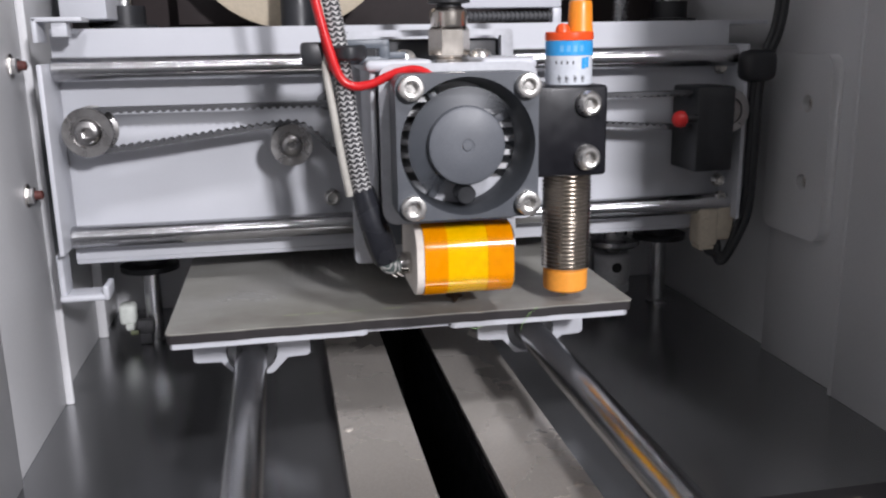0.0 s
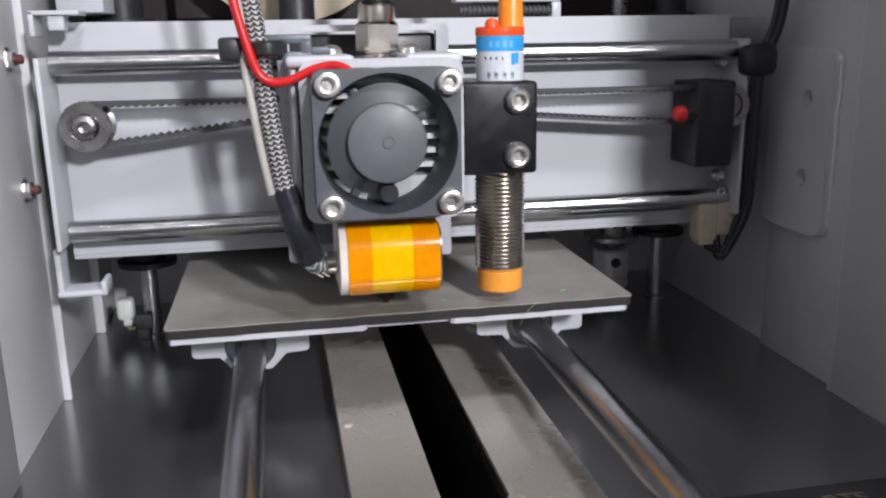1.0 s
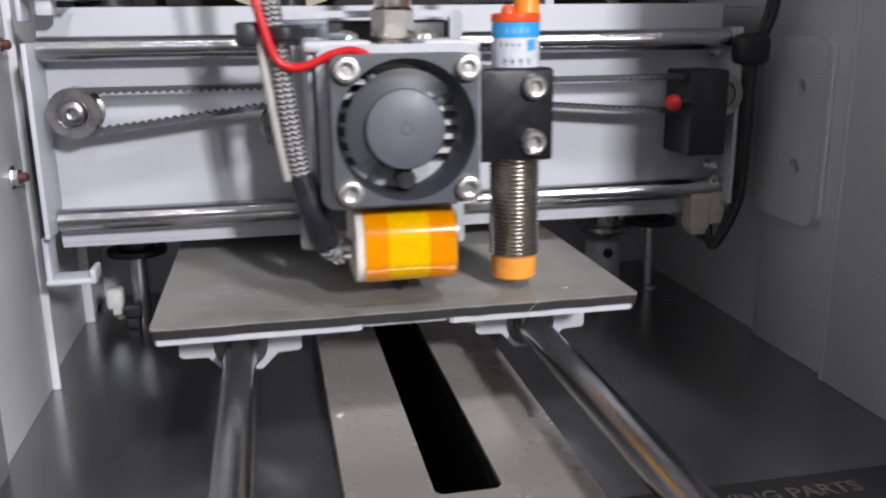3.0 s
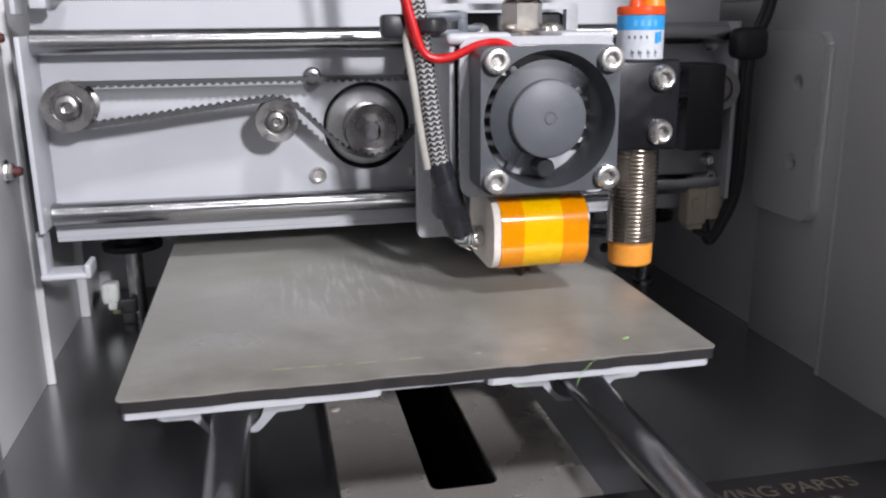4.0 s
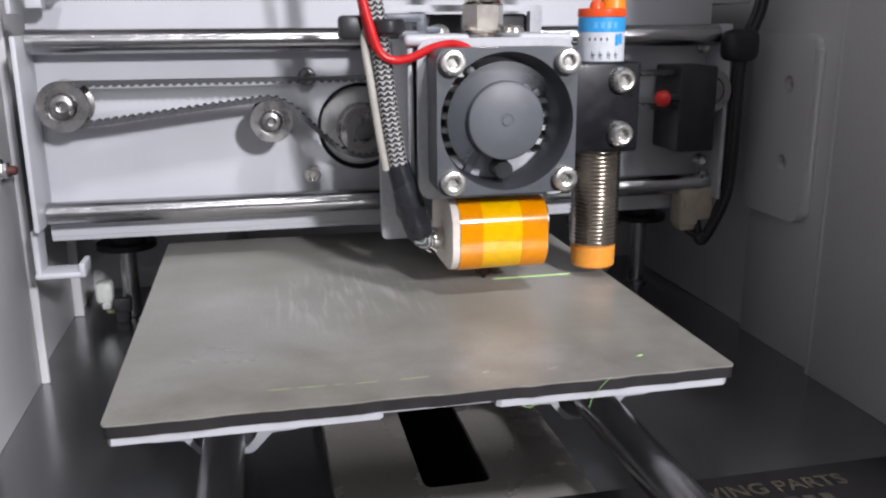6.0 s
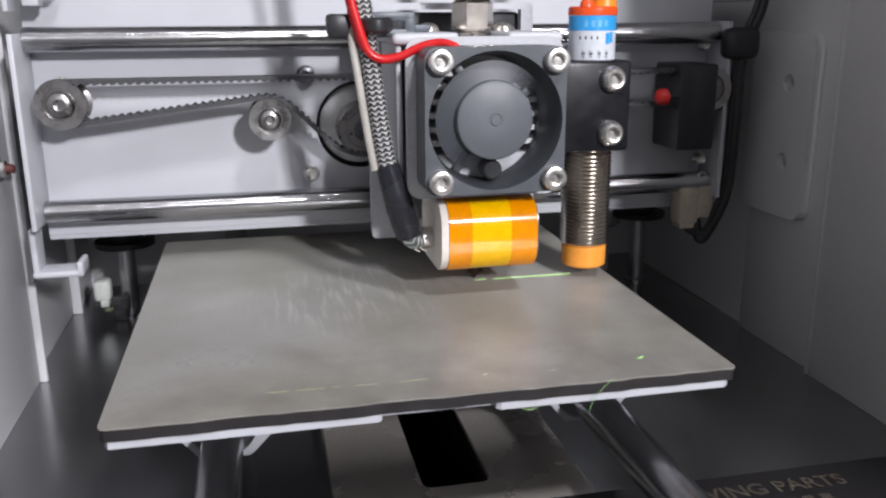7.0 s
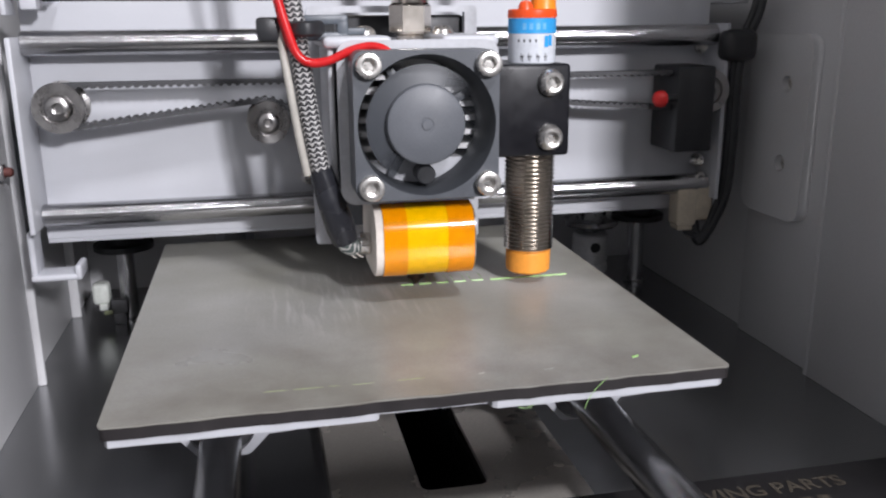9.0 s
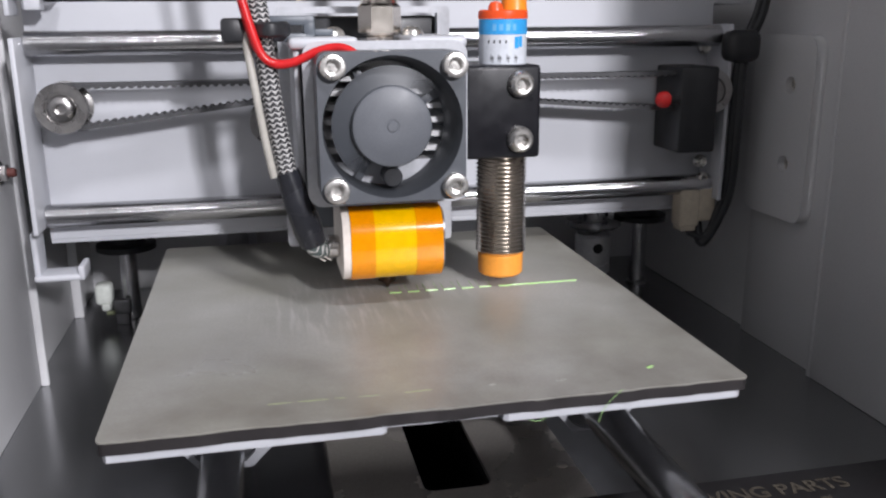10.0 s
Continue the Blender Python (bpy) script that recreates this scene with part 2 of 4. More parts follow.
def blur_ring():
    """Fan blades turning too fast to be seen singly: dense on one side of the hub, thin on the other."""
    m = bpy.data.materials.new("spinning_blades")
    m.use_nodes = True
    nt = m.node_tree
    bsdf = nt.nodes["Principled BSDF"]
    bsdf.inputs["Base Color"].default_value = (0.060, 0.066, 0.077, 1)
    bsdf.inputs["Roughness"].default_value = 0.45
    co = nt.nodes.new("ShaderNodeTexCoord")
    off = nt.nodes.new("ShaderNodeVectorMath")
    off.operation = "SUBTRACT"
    off.inputs[1].default_value = (-0.0003, 0, 0.0265)
    nt.links.new(co.outputs["Object"], off.inputs[0])
    unit = nt.nodes.new("ShaderNodeVectorMath")
    unit.operation = "MULTIPLY"
    unit.inputs[1].default_value = (1, 0, 1)
    nt.links.new(off.outputs["Vector"], unit.inputs[0])
    norm = nt.nodes.new("ShaderNodeVectorMath")
    norm.operation = "NORMALIZE"
    nt.links.new(unit.outputs["Vector"], norm.inputs[0])
    side = nt.nodes.new("ShaderNodeVectorMath")
    side.operation = "DOT_PRODUCT"
    side.inputs[1].default_value = (-0.78, 0, 0.62)
    nt.links.new(norm.outputs["Vector"], side.inputs[0])
    a = nt.nodes.new("ShaderNodeMapRange")
    a.inputs["From Min"].default_value, a.inputs["From Max"].default_value = -0.25, 0.35
    a.inputs["To Min"].default_value, a.inputs["To Max"].default_value = 0.08, 0.96
    nt.links.new(side.outputs["Value"], a.inputs["Value"])
    nt.links.new(a.outputs["Result"], bsdf.inputs["Alpha"])
    return m


BLADES = blur_ring()


# ---- mesh tools, all in millimetres ----
def finish(bm, sharp=0.6):
    bmesh.ops.recalc_face_normals(bm, faces=bm.faces[:])
    for f in bm.faces:
        f.smooth = True
    for e in bm.edges:
        e.smooth = not (len(e.link_faces) == 2 and e.calc_face_angle(0) > sharp) and len(e.link_faces) == 2
    bmesh.ops.scale(bm, vec=(MM, MM, MM), verts=bm.verts[:])


def part(name, bm, material, parent=None, label=""):
    finish(bm)
    me = bpy.data.meshes.new(name)
    bm.to_mesh(me)
    bm.free()
    me.materials.append(material)
    ob = new(name, me)
    ob.parent = parent
    return tagged(ob, label) if label else ob


def empty(name, label, category, group="", kind=""):
    ob = new(name)
    ob.empty_display_size = 0.01
    return tagged(ob, label, category, group, kind)


def box(x0, x1, y0, y1, z0, z1, r=0.3, seg=2, bm=None):
    out = bm or bmesh.new()
    tmp = bmesh.new()
    bmesh.ops.create_cube(tmp, size=1)
    for v in tmp.verts:
        v.co = ((x0 + x1) / 2 + v.co.x * (x1 - x0), (y0 + y1) / 2 + v.co.y * (y1 - y0), (z0 + z1) / 2 + v.co.z * (z1 - z0))
    if r:
        bmesh.ops.bevel(tmp, geom=tmp.edges[:], offset=r, segments=seg, affect="EDGES", profile=0.5)
    return merge(out, tmp)


def merge(out, tmp):
    me = bpy.data.meshes.new("tmp")
    tmp.to_mesh(me)
    tmp.free()
    out.from_mesh(me)
    bpy.data.meshes.remove(me)
    return out


AXES = {"z": Matrix.Identity(3), "x": Matrix(((0, 0, 1), (1, 0, 0), (0, 1, 0))), "y": Matrix(((1, 0, 0), (0, 0, -1), (0, 1, 0)))}


def lathe(profile, at=(0, 0, 0), axis="z", seg=40, bm=None):
    """Turn a profile of (radius, height) round an axis; for axis y the height runs towards the front (-y)."""
    out = bm or bmesh.new()
    turn = AXES[axis]
    rings = []
    for r, h in profile:
        if r < 1e-6:
            rings.append([out.verts.new(turn @ Vector((0, 0, h)) + Vector(at))])
        else:
            rings.append([out.verts.new(turn @ Vector((r * math.cos(a), r * math.sin(a), h)) + Vector(at))
                          for a in (2 * math.pi * i / seg for i in range(seg))])
    for a, b in zip(rings, rings[1:]):
        for i in range(seg):
            j = (i + 1) % seg
            if len(a) == 1 and len(b) == 1:
                break
            if len(a) == 1:
                out.faces.new((a[0], b[i], b[j]))
            elif len(b) == 1:
                out.faces.new((a[i], a[j], b[0]))
            else:
                out.faces.new((a[i], a[j], b[j], b[i]))
    return out


def rod(r, h0, h1, at=(0, 0, 0), axis="z", seg=32, c=0.3, bm=None):
    return lathe([(0, h0), (r - c, h0), (r, h0 + c), (r, h1 - c), (r - c, h1), (0, h1)], at, axis, seg, bm)


def slab(outline, holes, thick, place, bm=None):
    """A flat plate: outline and holes as loops of (u, v); place(u, v, w) gives the point, w from 0 to thick."""
    out = bm or bmesh.new()
    tmp = bmesh.new()
    loops = []
    for loop in [outline] + list(holes):
        vs = [tmp.verts.new((u, v, 0)) for u, v in loop]
        loops.append([tmp.edges.new((vs[i], vs[(i + 1) % len(vs)])) for i in range(len(vs))])
    bmesh.ops.triangle_fill(tmp, use_beauty=True, use_dissolve=False, edges=[e for l in loops for e in l])
    top = bmesh.ops.extrude_face_region(tmp, geom=tmp.faces[:])
    for v in top["geom"]:
        if isinstance(v, bmesh.types.BMVert):
            v.co.z = thick
    for v in tmp.verts:
        v.co = place(*v.co)
    return merge(out, tmp)


def rounded(x0, x1, y0, y1, r, n=6):
    pts = []
    for cx, cy, a0 in ((x1 - r, y1 - r, 0), (x0 + r, y1 - r, 90), (x0 + r, y0 + r, 180), (x1 - r, y0 + r, 270)):
        for i in range(n + 1):
            a = radians(a0 + 90 * i / n)
            pts.append((cx + r * math.cos(a), cy + r * math.sin(a)))
    return pts


def ring(cx, cy, r, n=40):
    return [(cx + r * math.cos(2 * math.pi * i / n), cy + r * math.sin(2 * math.pi * i / n)) for i in range(n)]


def smooth_path(points, n=8):
    """Catmull-Rom curve through the points."""
    p = [Vector(q) for q in points]
    p = [2 * p[0] - p[1]] + p + [2 * p[-1] - p[-2]]
    out = []
    for i in range(1, len(p) - 2):
        for k in range(n):
            t = k / n
            out.append(0.5 * (2 * p[i] + (p[i + 1] - p[i - 1]) * t + (2 * p[i - 1] - 5 * p[i] + 4 * p[i + 1] - p[i + 2]) * t * t
                              + (3 * p[i] - p[i - 1] - 3 * p[i + 1] + p[i + 2]) * t ** 3))
    return out + [p[-2]]


def tube(points, r, n=8, seg=14, bm=None, uv=False, flat=1.0, pitch=1.0):
    """A round wire or hose along a smooth path; r is a number or one radius a point of the given path."""
    out = bm or bmesh.new()
    path = smooth_path(points, n)
    radii = [r] * len(path) if isinstance(r, (int, float)) else [float(np.interp(i / n, range(len(points)), r)) for i in range(len(path))]
    lay = out.loops.layers.uv.verify() if uv else None
    side = None
    rings, length, dist = [], 0.0, []
    for i, p in enumerate(path):
        d = (path[min(i + 1, len(path) - 1)] - path[max(i - 1, 0)]).normalized()
        side = Vector((0, 1, 0)) if side is None else side
        side = (side - d * side.dot(d)).normalized()
        up = d.cross(side)
        rings.append([out.verts.new(p + radii[i] * (side * math.cos(a) + up * math.sin(a) * flat)) for a in (2 * math.pi * k / seg for k in range(seg))])
        length += (p - path[i - 1]).length * pitch if i else 0
        dist.append(length)
    for i in range(len(rings) - 1):
        for k in range(seg):
            j = (k + 1) % seg
            f = out.faces.new((rings[i][k], rings[i][j], rings[i + 1][j], rings[i + 1][k]))
            if uv:
                for loop, (u, v) in zip(f.loops, ((k / seg, dist[i]), ((k + 1) / seg, dist[i]), ((k + 1) / seg, dist[i + 1]), (k / seg, dist[i + 1]))):
                    loop[lay].uv = (u, v)
    out.faces.new(rings[0])
    out.faces.new(rings[-1])
    return out


def socket_screw(parent, name, at, r, h, button=False, label="", axis="y"):
    """A hexagon-socket screw head, its top towards the front."""
    hexr, deep = r * 0.52, h * 0.6
    bm = bmesh.new()
    dome = [(r, 0), (r, h * 0.25), (r * 0.93, h * 0.6), (r * 0.78, h * 0.88), (hexr * 1.25, h)] if button else \
        [(r, 0), (r, h - 0.35), (r - 0.12, h - 0.1), (r - 0.4, h), (hexr * 1.2, h)]
    lathe(dome, at, axis, 32, bm)
    lathe([(hexr * 1.2, h), (hexr, h - 0.1), (hexr, h - deep), (0, h - deep)], at, axis, 6, bm)
    # the flat rim between the round top and the hexagon
    lathe([(hexr * 1.26, h - 0.01), (hexr * 0.98, h - 0.06)], at, axis, 32, bm)
    return part(name, bm, SCREW, parent, label)


# ---- enclosure ----
Z0 = -50.7


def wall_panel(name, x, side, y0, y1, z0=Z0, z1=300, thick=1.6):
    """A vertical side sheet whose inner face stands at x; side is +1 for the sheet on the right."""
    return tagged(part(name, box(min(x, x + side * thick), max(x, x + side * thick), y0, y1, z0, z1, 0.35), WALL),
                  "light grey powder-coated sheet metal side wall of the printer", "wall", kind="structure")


floor = tagged(part("floor", slab([(-30, -202), (210, -202), (210, 110), (-30, 110)], [[(75, -74), (90, -74), (90, 94.5), (75, 94.5)]], 2, lambda u, v, w: (u, v, Z0 - 2 + w)), FLOOR),
               "dark grey satin reflective sheet metal printer floor", "floor", kind="structure")
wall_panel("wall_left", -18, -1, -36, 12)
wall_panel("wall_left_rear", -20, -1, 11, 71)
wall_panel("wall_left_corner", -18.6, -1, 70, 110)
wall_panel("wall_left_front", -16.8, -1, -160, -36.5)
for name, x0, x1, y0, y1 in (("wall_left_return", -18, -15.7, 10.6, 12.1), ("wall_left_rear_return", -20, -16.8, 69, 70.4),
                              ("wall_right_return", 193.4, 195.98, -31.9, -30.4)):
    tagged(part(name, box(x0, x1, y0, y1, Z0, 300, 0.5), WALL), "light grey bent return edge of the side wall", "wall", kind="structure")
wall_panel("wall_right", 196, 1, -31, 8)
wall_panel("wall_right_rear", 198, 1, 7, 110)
# Its unseen reach to the front and upwards also shades the gantry's right end.
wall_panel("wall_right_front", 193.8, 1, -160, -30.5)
# Post added out of view to cut the lamps off the gantry's right end.
tagged(part("front_frame_right", box(178, 193.7, -165, -160.1, Z0, 300, 0.4), WALL), "light grey unseen post added to shade the gantry's right end", "wall", kind="structure")
# Added out of view: keeps the low lamp off the front floor and sill.
tagged(part("front_panel", box(-30, 210, -204, -202.1, Z0 - 2, 26.0, 0.4), WALL), "light grey unseen panel added in front to shade the floor", "wall", kind="structure")
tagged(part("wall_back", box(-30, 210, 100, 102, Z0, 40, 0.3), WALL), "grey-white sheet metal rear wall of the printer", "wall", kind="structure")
# Dark sheet put in where the upper back is open and unlit.
tagged(part("wall_back_upper", box(-30, 210, 104, 106, 38, 300, 0.3), BACK), "dark brown-black sheet put in for the dark open back", "wall", kind="structure")
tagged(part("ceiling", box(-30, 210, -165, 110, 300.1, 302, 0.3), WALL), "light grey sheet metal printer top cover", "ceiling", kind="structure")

# front sill with its warning lettering
sill = tagged(part("front_sill", box(-16.7, 193.7, -160, -83.5, Z0 + 1, Z0 + 4.6, 0.8), SILL),
              "black front sill with beige warning lettering", "sill", kind="structure")


def lettering(text, x, y, size, width):
    cu = bpy.data.curves.new("lettering", "FONT")
    cu.body, cu.size, cu.extrude, cu.offset = text, size * MM, 0.00004, 0.0001
    ob = new("lettering", cu)
    me = bpy.data.meshes.new_from_object(ob)
    bpy.data.objects.remove(ob)
    xs = [v.co.x for v in me.vertices]
    k = width * MM / (max(xs) - min(xs))
    for v in me.vertices:
        v.co = Vector((x * MM + (v.co.x - min(xs)) * k, y * MM + v.co.y, (Z0 + 4.7) * MM + v.co.z))
    me.materials.append(PRINT)
    t = new("lettering", me)
    t.parent = sill
    return tagged(t, "beige printed capital letters")


lettering("MOVING PARTS", 121.0, -92.2, 5.6, 40.5)
for i, (a, b) in enumerate(tuple((126.5 + 3.7 * k, 128.9 + 3.7 * k) for k in range(8))):
    part("print_bar", box(a, b, -98.5, -94.6, Z0 + 4.62, Z0 + 4.72, 0.02), PRINT, sill)

# middle channel: two steel strips with a dark slot between them
TZ = -46.8
channel = empty("base_channel", "pale brushed sheet steel channel with a long dark slot in the printer floor", "channel", kind="structure")
part("channel_top", slab(rounded(56.8, 109.5, -83, 98, 1.0, 3), [rounded(75.2, 89.7, -73.8, 94, 2.2, 5)], 1.2,
                         lambda u, v, w: (u, v, TZ - 1.2 + w)), TRAY, channel)
for a, b in ((56.8, 57.8), (108.5, 109.5)):
    part("channel_side", box(a, b, -83, 98, Z0, TZ - 1.25, 0.1), TRAY, channel)
# Black lining added below the floor, the slot's shade put into its colour.
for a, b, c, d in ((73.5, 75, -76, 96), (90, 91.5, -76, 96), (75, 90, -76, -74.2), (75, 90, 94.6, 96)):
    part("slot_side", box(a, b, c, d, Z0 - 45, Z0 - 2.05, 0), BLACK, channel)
part("slot_bottom", box(73.5, 91.5, -76, 96, Z0 - 46, Z0 - 45.05, 0), BLACK, channel, "black lining put in for the slot's shade")
for px, py in ((58.9, -30.7), (106.5, -69.5)):
    part("rivet", lathe([(1.25, 0), (1.2, 0.25), (0.8, 0.45), (0, 0.5)], (px, py, TZ), "z", 20), TRAY, channel)

# screws in the left wall
for sz in (44.0, 11.6):
    s = empty("wall_screw", "small steel hexagon bolt with washer through the side wall", "screw", "side wall screws")
    part("washer", lathe([(0, 0), (3.0, 0), (3.0, 0.5), (0, 0.5)], (-18, 0, sz), "x", 28), CHROME, s)
    part("bolt_head", lathe([(0, 0.5), (2.2, 0.5), (2.2, 1.9), (1.9, 2.2), (0, 2.2)], (-18, 0, sz), "x", 6), CHROME, s)
    part("bolt_tip", lathe([(1.2, 2.2), (1.2, 3.6), (0.9, 4.0), (0, 4.0)], (-18, 0, sz), "x", 18), TIP, s, "dark red-brown bolt tip")

# cover plate on the right wall
cover = empty("wall_cover_plate", "grey-white rounded cover plate with two countersunk screws on the side wall", "plate")
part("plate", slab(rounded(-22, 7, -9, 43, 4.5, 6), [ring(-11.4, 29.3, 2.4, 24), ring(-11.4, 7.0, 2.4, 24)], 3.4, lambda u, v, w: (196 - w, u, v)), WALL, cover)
for sz in (29.3, 7.0):
    part("screw", lathe([(2.3, 0.4), (2.2, 1.5), (1.2, 1.6), (1.1, 0.9), (0, 0.9)], (196 - 0.05, -11.4, sz), "x", 24), SCREW, cover)
    cover.children[-1].matrix_world = Matrix.Translation((0.196 * 2, 0, 0)) @ Matrix.Diagonal((-1, 1, 1, 1))

# ---- y rails ----
for rx in (35.7, 111.8):
    rail = empty("guide_rail", "polished round steel guide rail carrying the build plate", "rail", "guide rails")
    part("shaft", rod(4.0, -98, 140, (rx, 0, -31), "y", 40, 0.5), YROD, rail)
    part("rail_support", box(rx - 7, rx + 7, 90, 97.9, Z0, -25, 0.8), PAINT, rail, "white sheet metal rail support")

# ---- z guides ----
RY, LX = 64, 166.4
for gx in (0.2, 185.0):
    g = empty("vertical_guide", "upright polished steel guide rod with a steel foot flange", "rod", "vertical guides")
    part("guide_rod", rod(2.8, Z0, 148, (gx, RY, 0), "z", 28), ZROD, g)
    part("foot_collar", lathe([(0, 0), (4.0, 0), (4.0, 0.8), (3.4, 1.2), (2.85, 1.2)], (gx, RY, Z0), "z", 28), STEEL, g)
screw = empty("lead_screw", "upright threaded lead screw with a steel coupling", "screw")
prof = [(0, -30)]
for i in range(75):
    prof += [(2.5, -30 + i * 1.6), (3.1, -29.6 + i * 1.6), (3.1, -29.1 + i * 1.6), (2.5, -28.8 + i * 1.6)]
part("threaded_rod", lathe(prof + [(0, 91)], (LX, RY, 0), "z", 20), STEEL, screw)
coupling = part("coupling", lathe([(0, -45), (6.0, -45), (6.6, -44.5), (6.6, -41.6), (5.9, -41.4), (5.9, -40.4), (6.6, -40.2), (6.6, -30.8), (5.9, -30.0), (2.6, -30.0)],
                                  (LX, RY, 0), "z", 36), ALU, screw, "turned aluminium shaft coupling")
hole_part = part("set_screw_hole", lathe([(0, 6.55), (1.9, 6.3), (1.9, 6.65), (0, 6.65)], (0, 0, 0), "y", 20), BLACK, coupling)
hole_part.matrix_basis = pose(LX * MM, RY * MM, -34.6 * MM, 0, 0, -4)
part("nut_flange", lathe([(3.2, -27.2), (9.5, -27.2), (10.2, -26.4), (10.2, -24.8), (5.4, -24.4), (5.4, -8.8), (3.2, -8.8)], (LX, RY, 0), "z", 36), STEEL, screw)
part("motor_shaft", rod(2.5, Z0, -45, (LX, RY, 0), "z", 20), STEEL, screw)
switch = empty("limit_switch", "small white plug and switch at a guide rod foot", "switch")
bm = box(-10.6, -5.2, 58, 64, -43.4, -36.2, 1.4, 3)
box(-8.6, -5.8, 57.6, 63, -45.2, -43.0, 0.5, bm=bm)
part("plug", bm, PTFE, switch, "white plastic plug")
part("switch_body", box(-5.1, 0.5, 58.5, 61.1, -47.0, -42.0, 0.6), DARKSTEEL, switch)
part("contact", box(-7.2, -4.6, 57.2, 58.4, -46.6, -45.3, 0.2), GREENRES, switch)
part("stand", box(-4.6, -0.6, 59, 61, Z0, -47.05, 0.2), DARKSTEEL, switch)

# ---- x gantry ----
gantry = empty("x_gantry", "white sheet metal gantry with steel rods, toothed belt and pulleys", "gantry")
GX, GZ, GR = 73.5, 19.2, 11.9
back_plate = part("back_plate", slab([(-9.3, -7.4), (177, -7.4), (177, 52.7), (-9.3, 52.7)],
                                     [ring(GX, GZ, GR, 48)], 1.2, lambda u, v, w: (u, 6 + w, v)), PAINT, gantry)
part("top_shelf", box(-9.3, 190, 7.3, 74, 51.5, 52.7, 0.25), PAINT, gantry)
part("bottom_shelf", box(-9.3, 177, 6.1, 74, -8.7, -7.45, 0.25), PAINT, gantry)
part("side_flange", box(-9.4, -8.2, -10.2, 6, -2.6, 44.3, 0.25), PAINT, gantry)
part("side_flange", box(176, 177.2, -6, 6, -4, 46, 0.25), PAINT, gantry)
# bent tabs at the corners
bm = box(-11.8, -10.2, -5, 3, -15.8, -3.2, 0.6, 3)
box(-11.8, 0.3, -6, 2.5, -15.9, -14.2, 0.7, 3, bm=bm)
box(-1.2, 0.4, -6, 2.5, -15.9, -12.0, 0.6, 3, bm=bm)
part("lower_tab", bm, PAINT, gantry)
bm = box(-10.4, -9.2, -6, 3, 49.3, 55.2, 0.3)
box(-10.4, 1.2, -6, 3, 54.2, 55.3, 0.3, bm=bm)
box(-6.3, -2.6, -5, 0, 50.6, 54.3, 0.4, bm=bm)
part("upper_tab", bm, PAINT, gantry)
for rz in (0.0, 42.8):
    part("smooth_rod", rod(3.0, -8.2, 176, (0, 0, rz), "x", 40, 0.4), XROD, gantry, "polished steel guide rod")
for gx in (0.2, 185.0):
    part("linear_bearing", lathe([(2.85, -25.5), (9.6, -25.5), (9.6, -23.6), (6.2, -23.4), (6.2, -8.8), (2.85, -8.8)], (gx, RY, 0), "z", 36), BLACK, gantry, "black flanged bearing")
    part("linear_bearing", lathe([(2.85, 52.8), (9.6, 52.8), (9.6, 54.6), (6.4, 54.8), (6.4, 60.5), (2.85, 60.5)], (gx, RY, 0), "z", 36), BLACK, gantry, "black flanged bearing")


def idler(name, px, pz, flange, groove, bolt):
    """A flanged wheel with a stepped face and a socket bolt in its middle."""
    w = part(name, lathe([(bolt * 0.9, 7.2), (flange * 0.62, 7.2), (flange * 0.64, 7.9), (flange * 0.98, 8.0), (flange, 7.8), (flange, 7.2), (groove, 6.9),
                          (groove, 0.6), (flange, 0.3), (flange, -0.4), (2, -0.4)], (px, 0, pz), "y", 48), WHEEL, gantry, "steel flanged belt wheel")
    bm = lathe([(2.2, -6), (2.2, -0.4)], (px, 0, pz), "y", 20)
    lathe([(bolt, 7.3), (bolt, 7.8), (bolt * 0.9, 8.5), (bolt * 0.7, 8.9), (bolt * 0.42, 9.0)], (px, 0, pz), "y", 32, bm)
    lathe([(bolt * 0.44, 9.0), (bolt * 0.36, 8.9), (bolt * 0.36, 7.9), (0, 7.9)], (px, 0, pz), "y", 6, bm)
    part("axle_bolt", bm, WHEEL, w)
    return w


idler("end_pulley", 0.0, 27.7, 6.1, 5.0, 3.3)
idler("belt_idler", 49.2, 22.8, 5.4, 4.6, 2.8)
idler("belt_idler", 97.0, 22.8, 5.4, 4.6, 2.8)
idler("end_pulley", 171.0, 27.7, 6.1, 5.0, 3.3)
# drive pulley with a D-shaped shaft end, turned about its own middle
drive = part("drive_pulley", lathe([(2.6, 5.2), (4.6, 5.2), (4.8, 5.6), (6.6, 5.7), (6.9, 5.4), (6.9, 4.6), (5.9, 4.4), (5.9, -2.2), (6.9, -2.4), (6.9, -3.2), (2.6, -3.2)],
                                   (0, 0, 0), "y", 48), WHEEL, gantry, "steel toothed drive pulley")
bm = bmesh.new()
half = [(2.5 * math.cos(radians(a)), 2.5 * math.sin(radians(a))) for a in range(-140, 141, 20)]
slab(half, [], 16, lambda u, v, w: (u, 11 - w, v), bm)
part("motor_shaft", bm, DARKSTEEL, drive)
drive.location = (73.3 * MM, 0, GZ * MM)
motor = part("motor_face", box(52.5, 94.5, 9.5, 40, -1.5, 40.5, 2.5), BLACK, gantry, "dark stepper motor behind the plate")
part("motor_boss", lathe([(0, -9.4), (10.8, -9.4), (10.8, -8.6), (10.2, -8.2), (3, -8.2)], (GX, 0, GZ), "y", 40), ALU, gantry, "pale aluminium motor boss")
for bx in (59.7, 86.8):
    socket_screw(gantry, "motor_screw", (bx, 6, 6.3), 2.3, 2.4, True)
    part("motor_screw", lathe([(2.4, 0), (2.4, 1.2), (1.9, 2.0), (1.0, 2.2), (1.0, 1.0), (0, 1.0)], (bx - 0.4, 6, 33.0), "y", 24), DARKSTEEL, gantry)

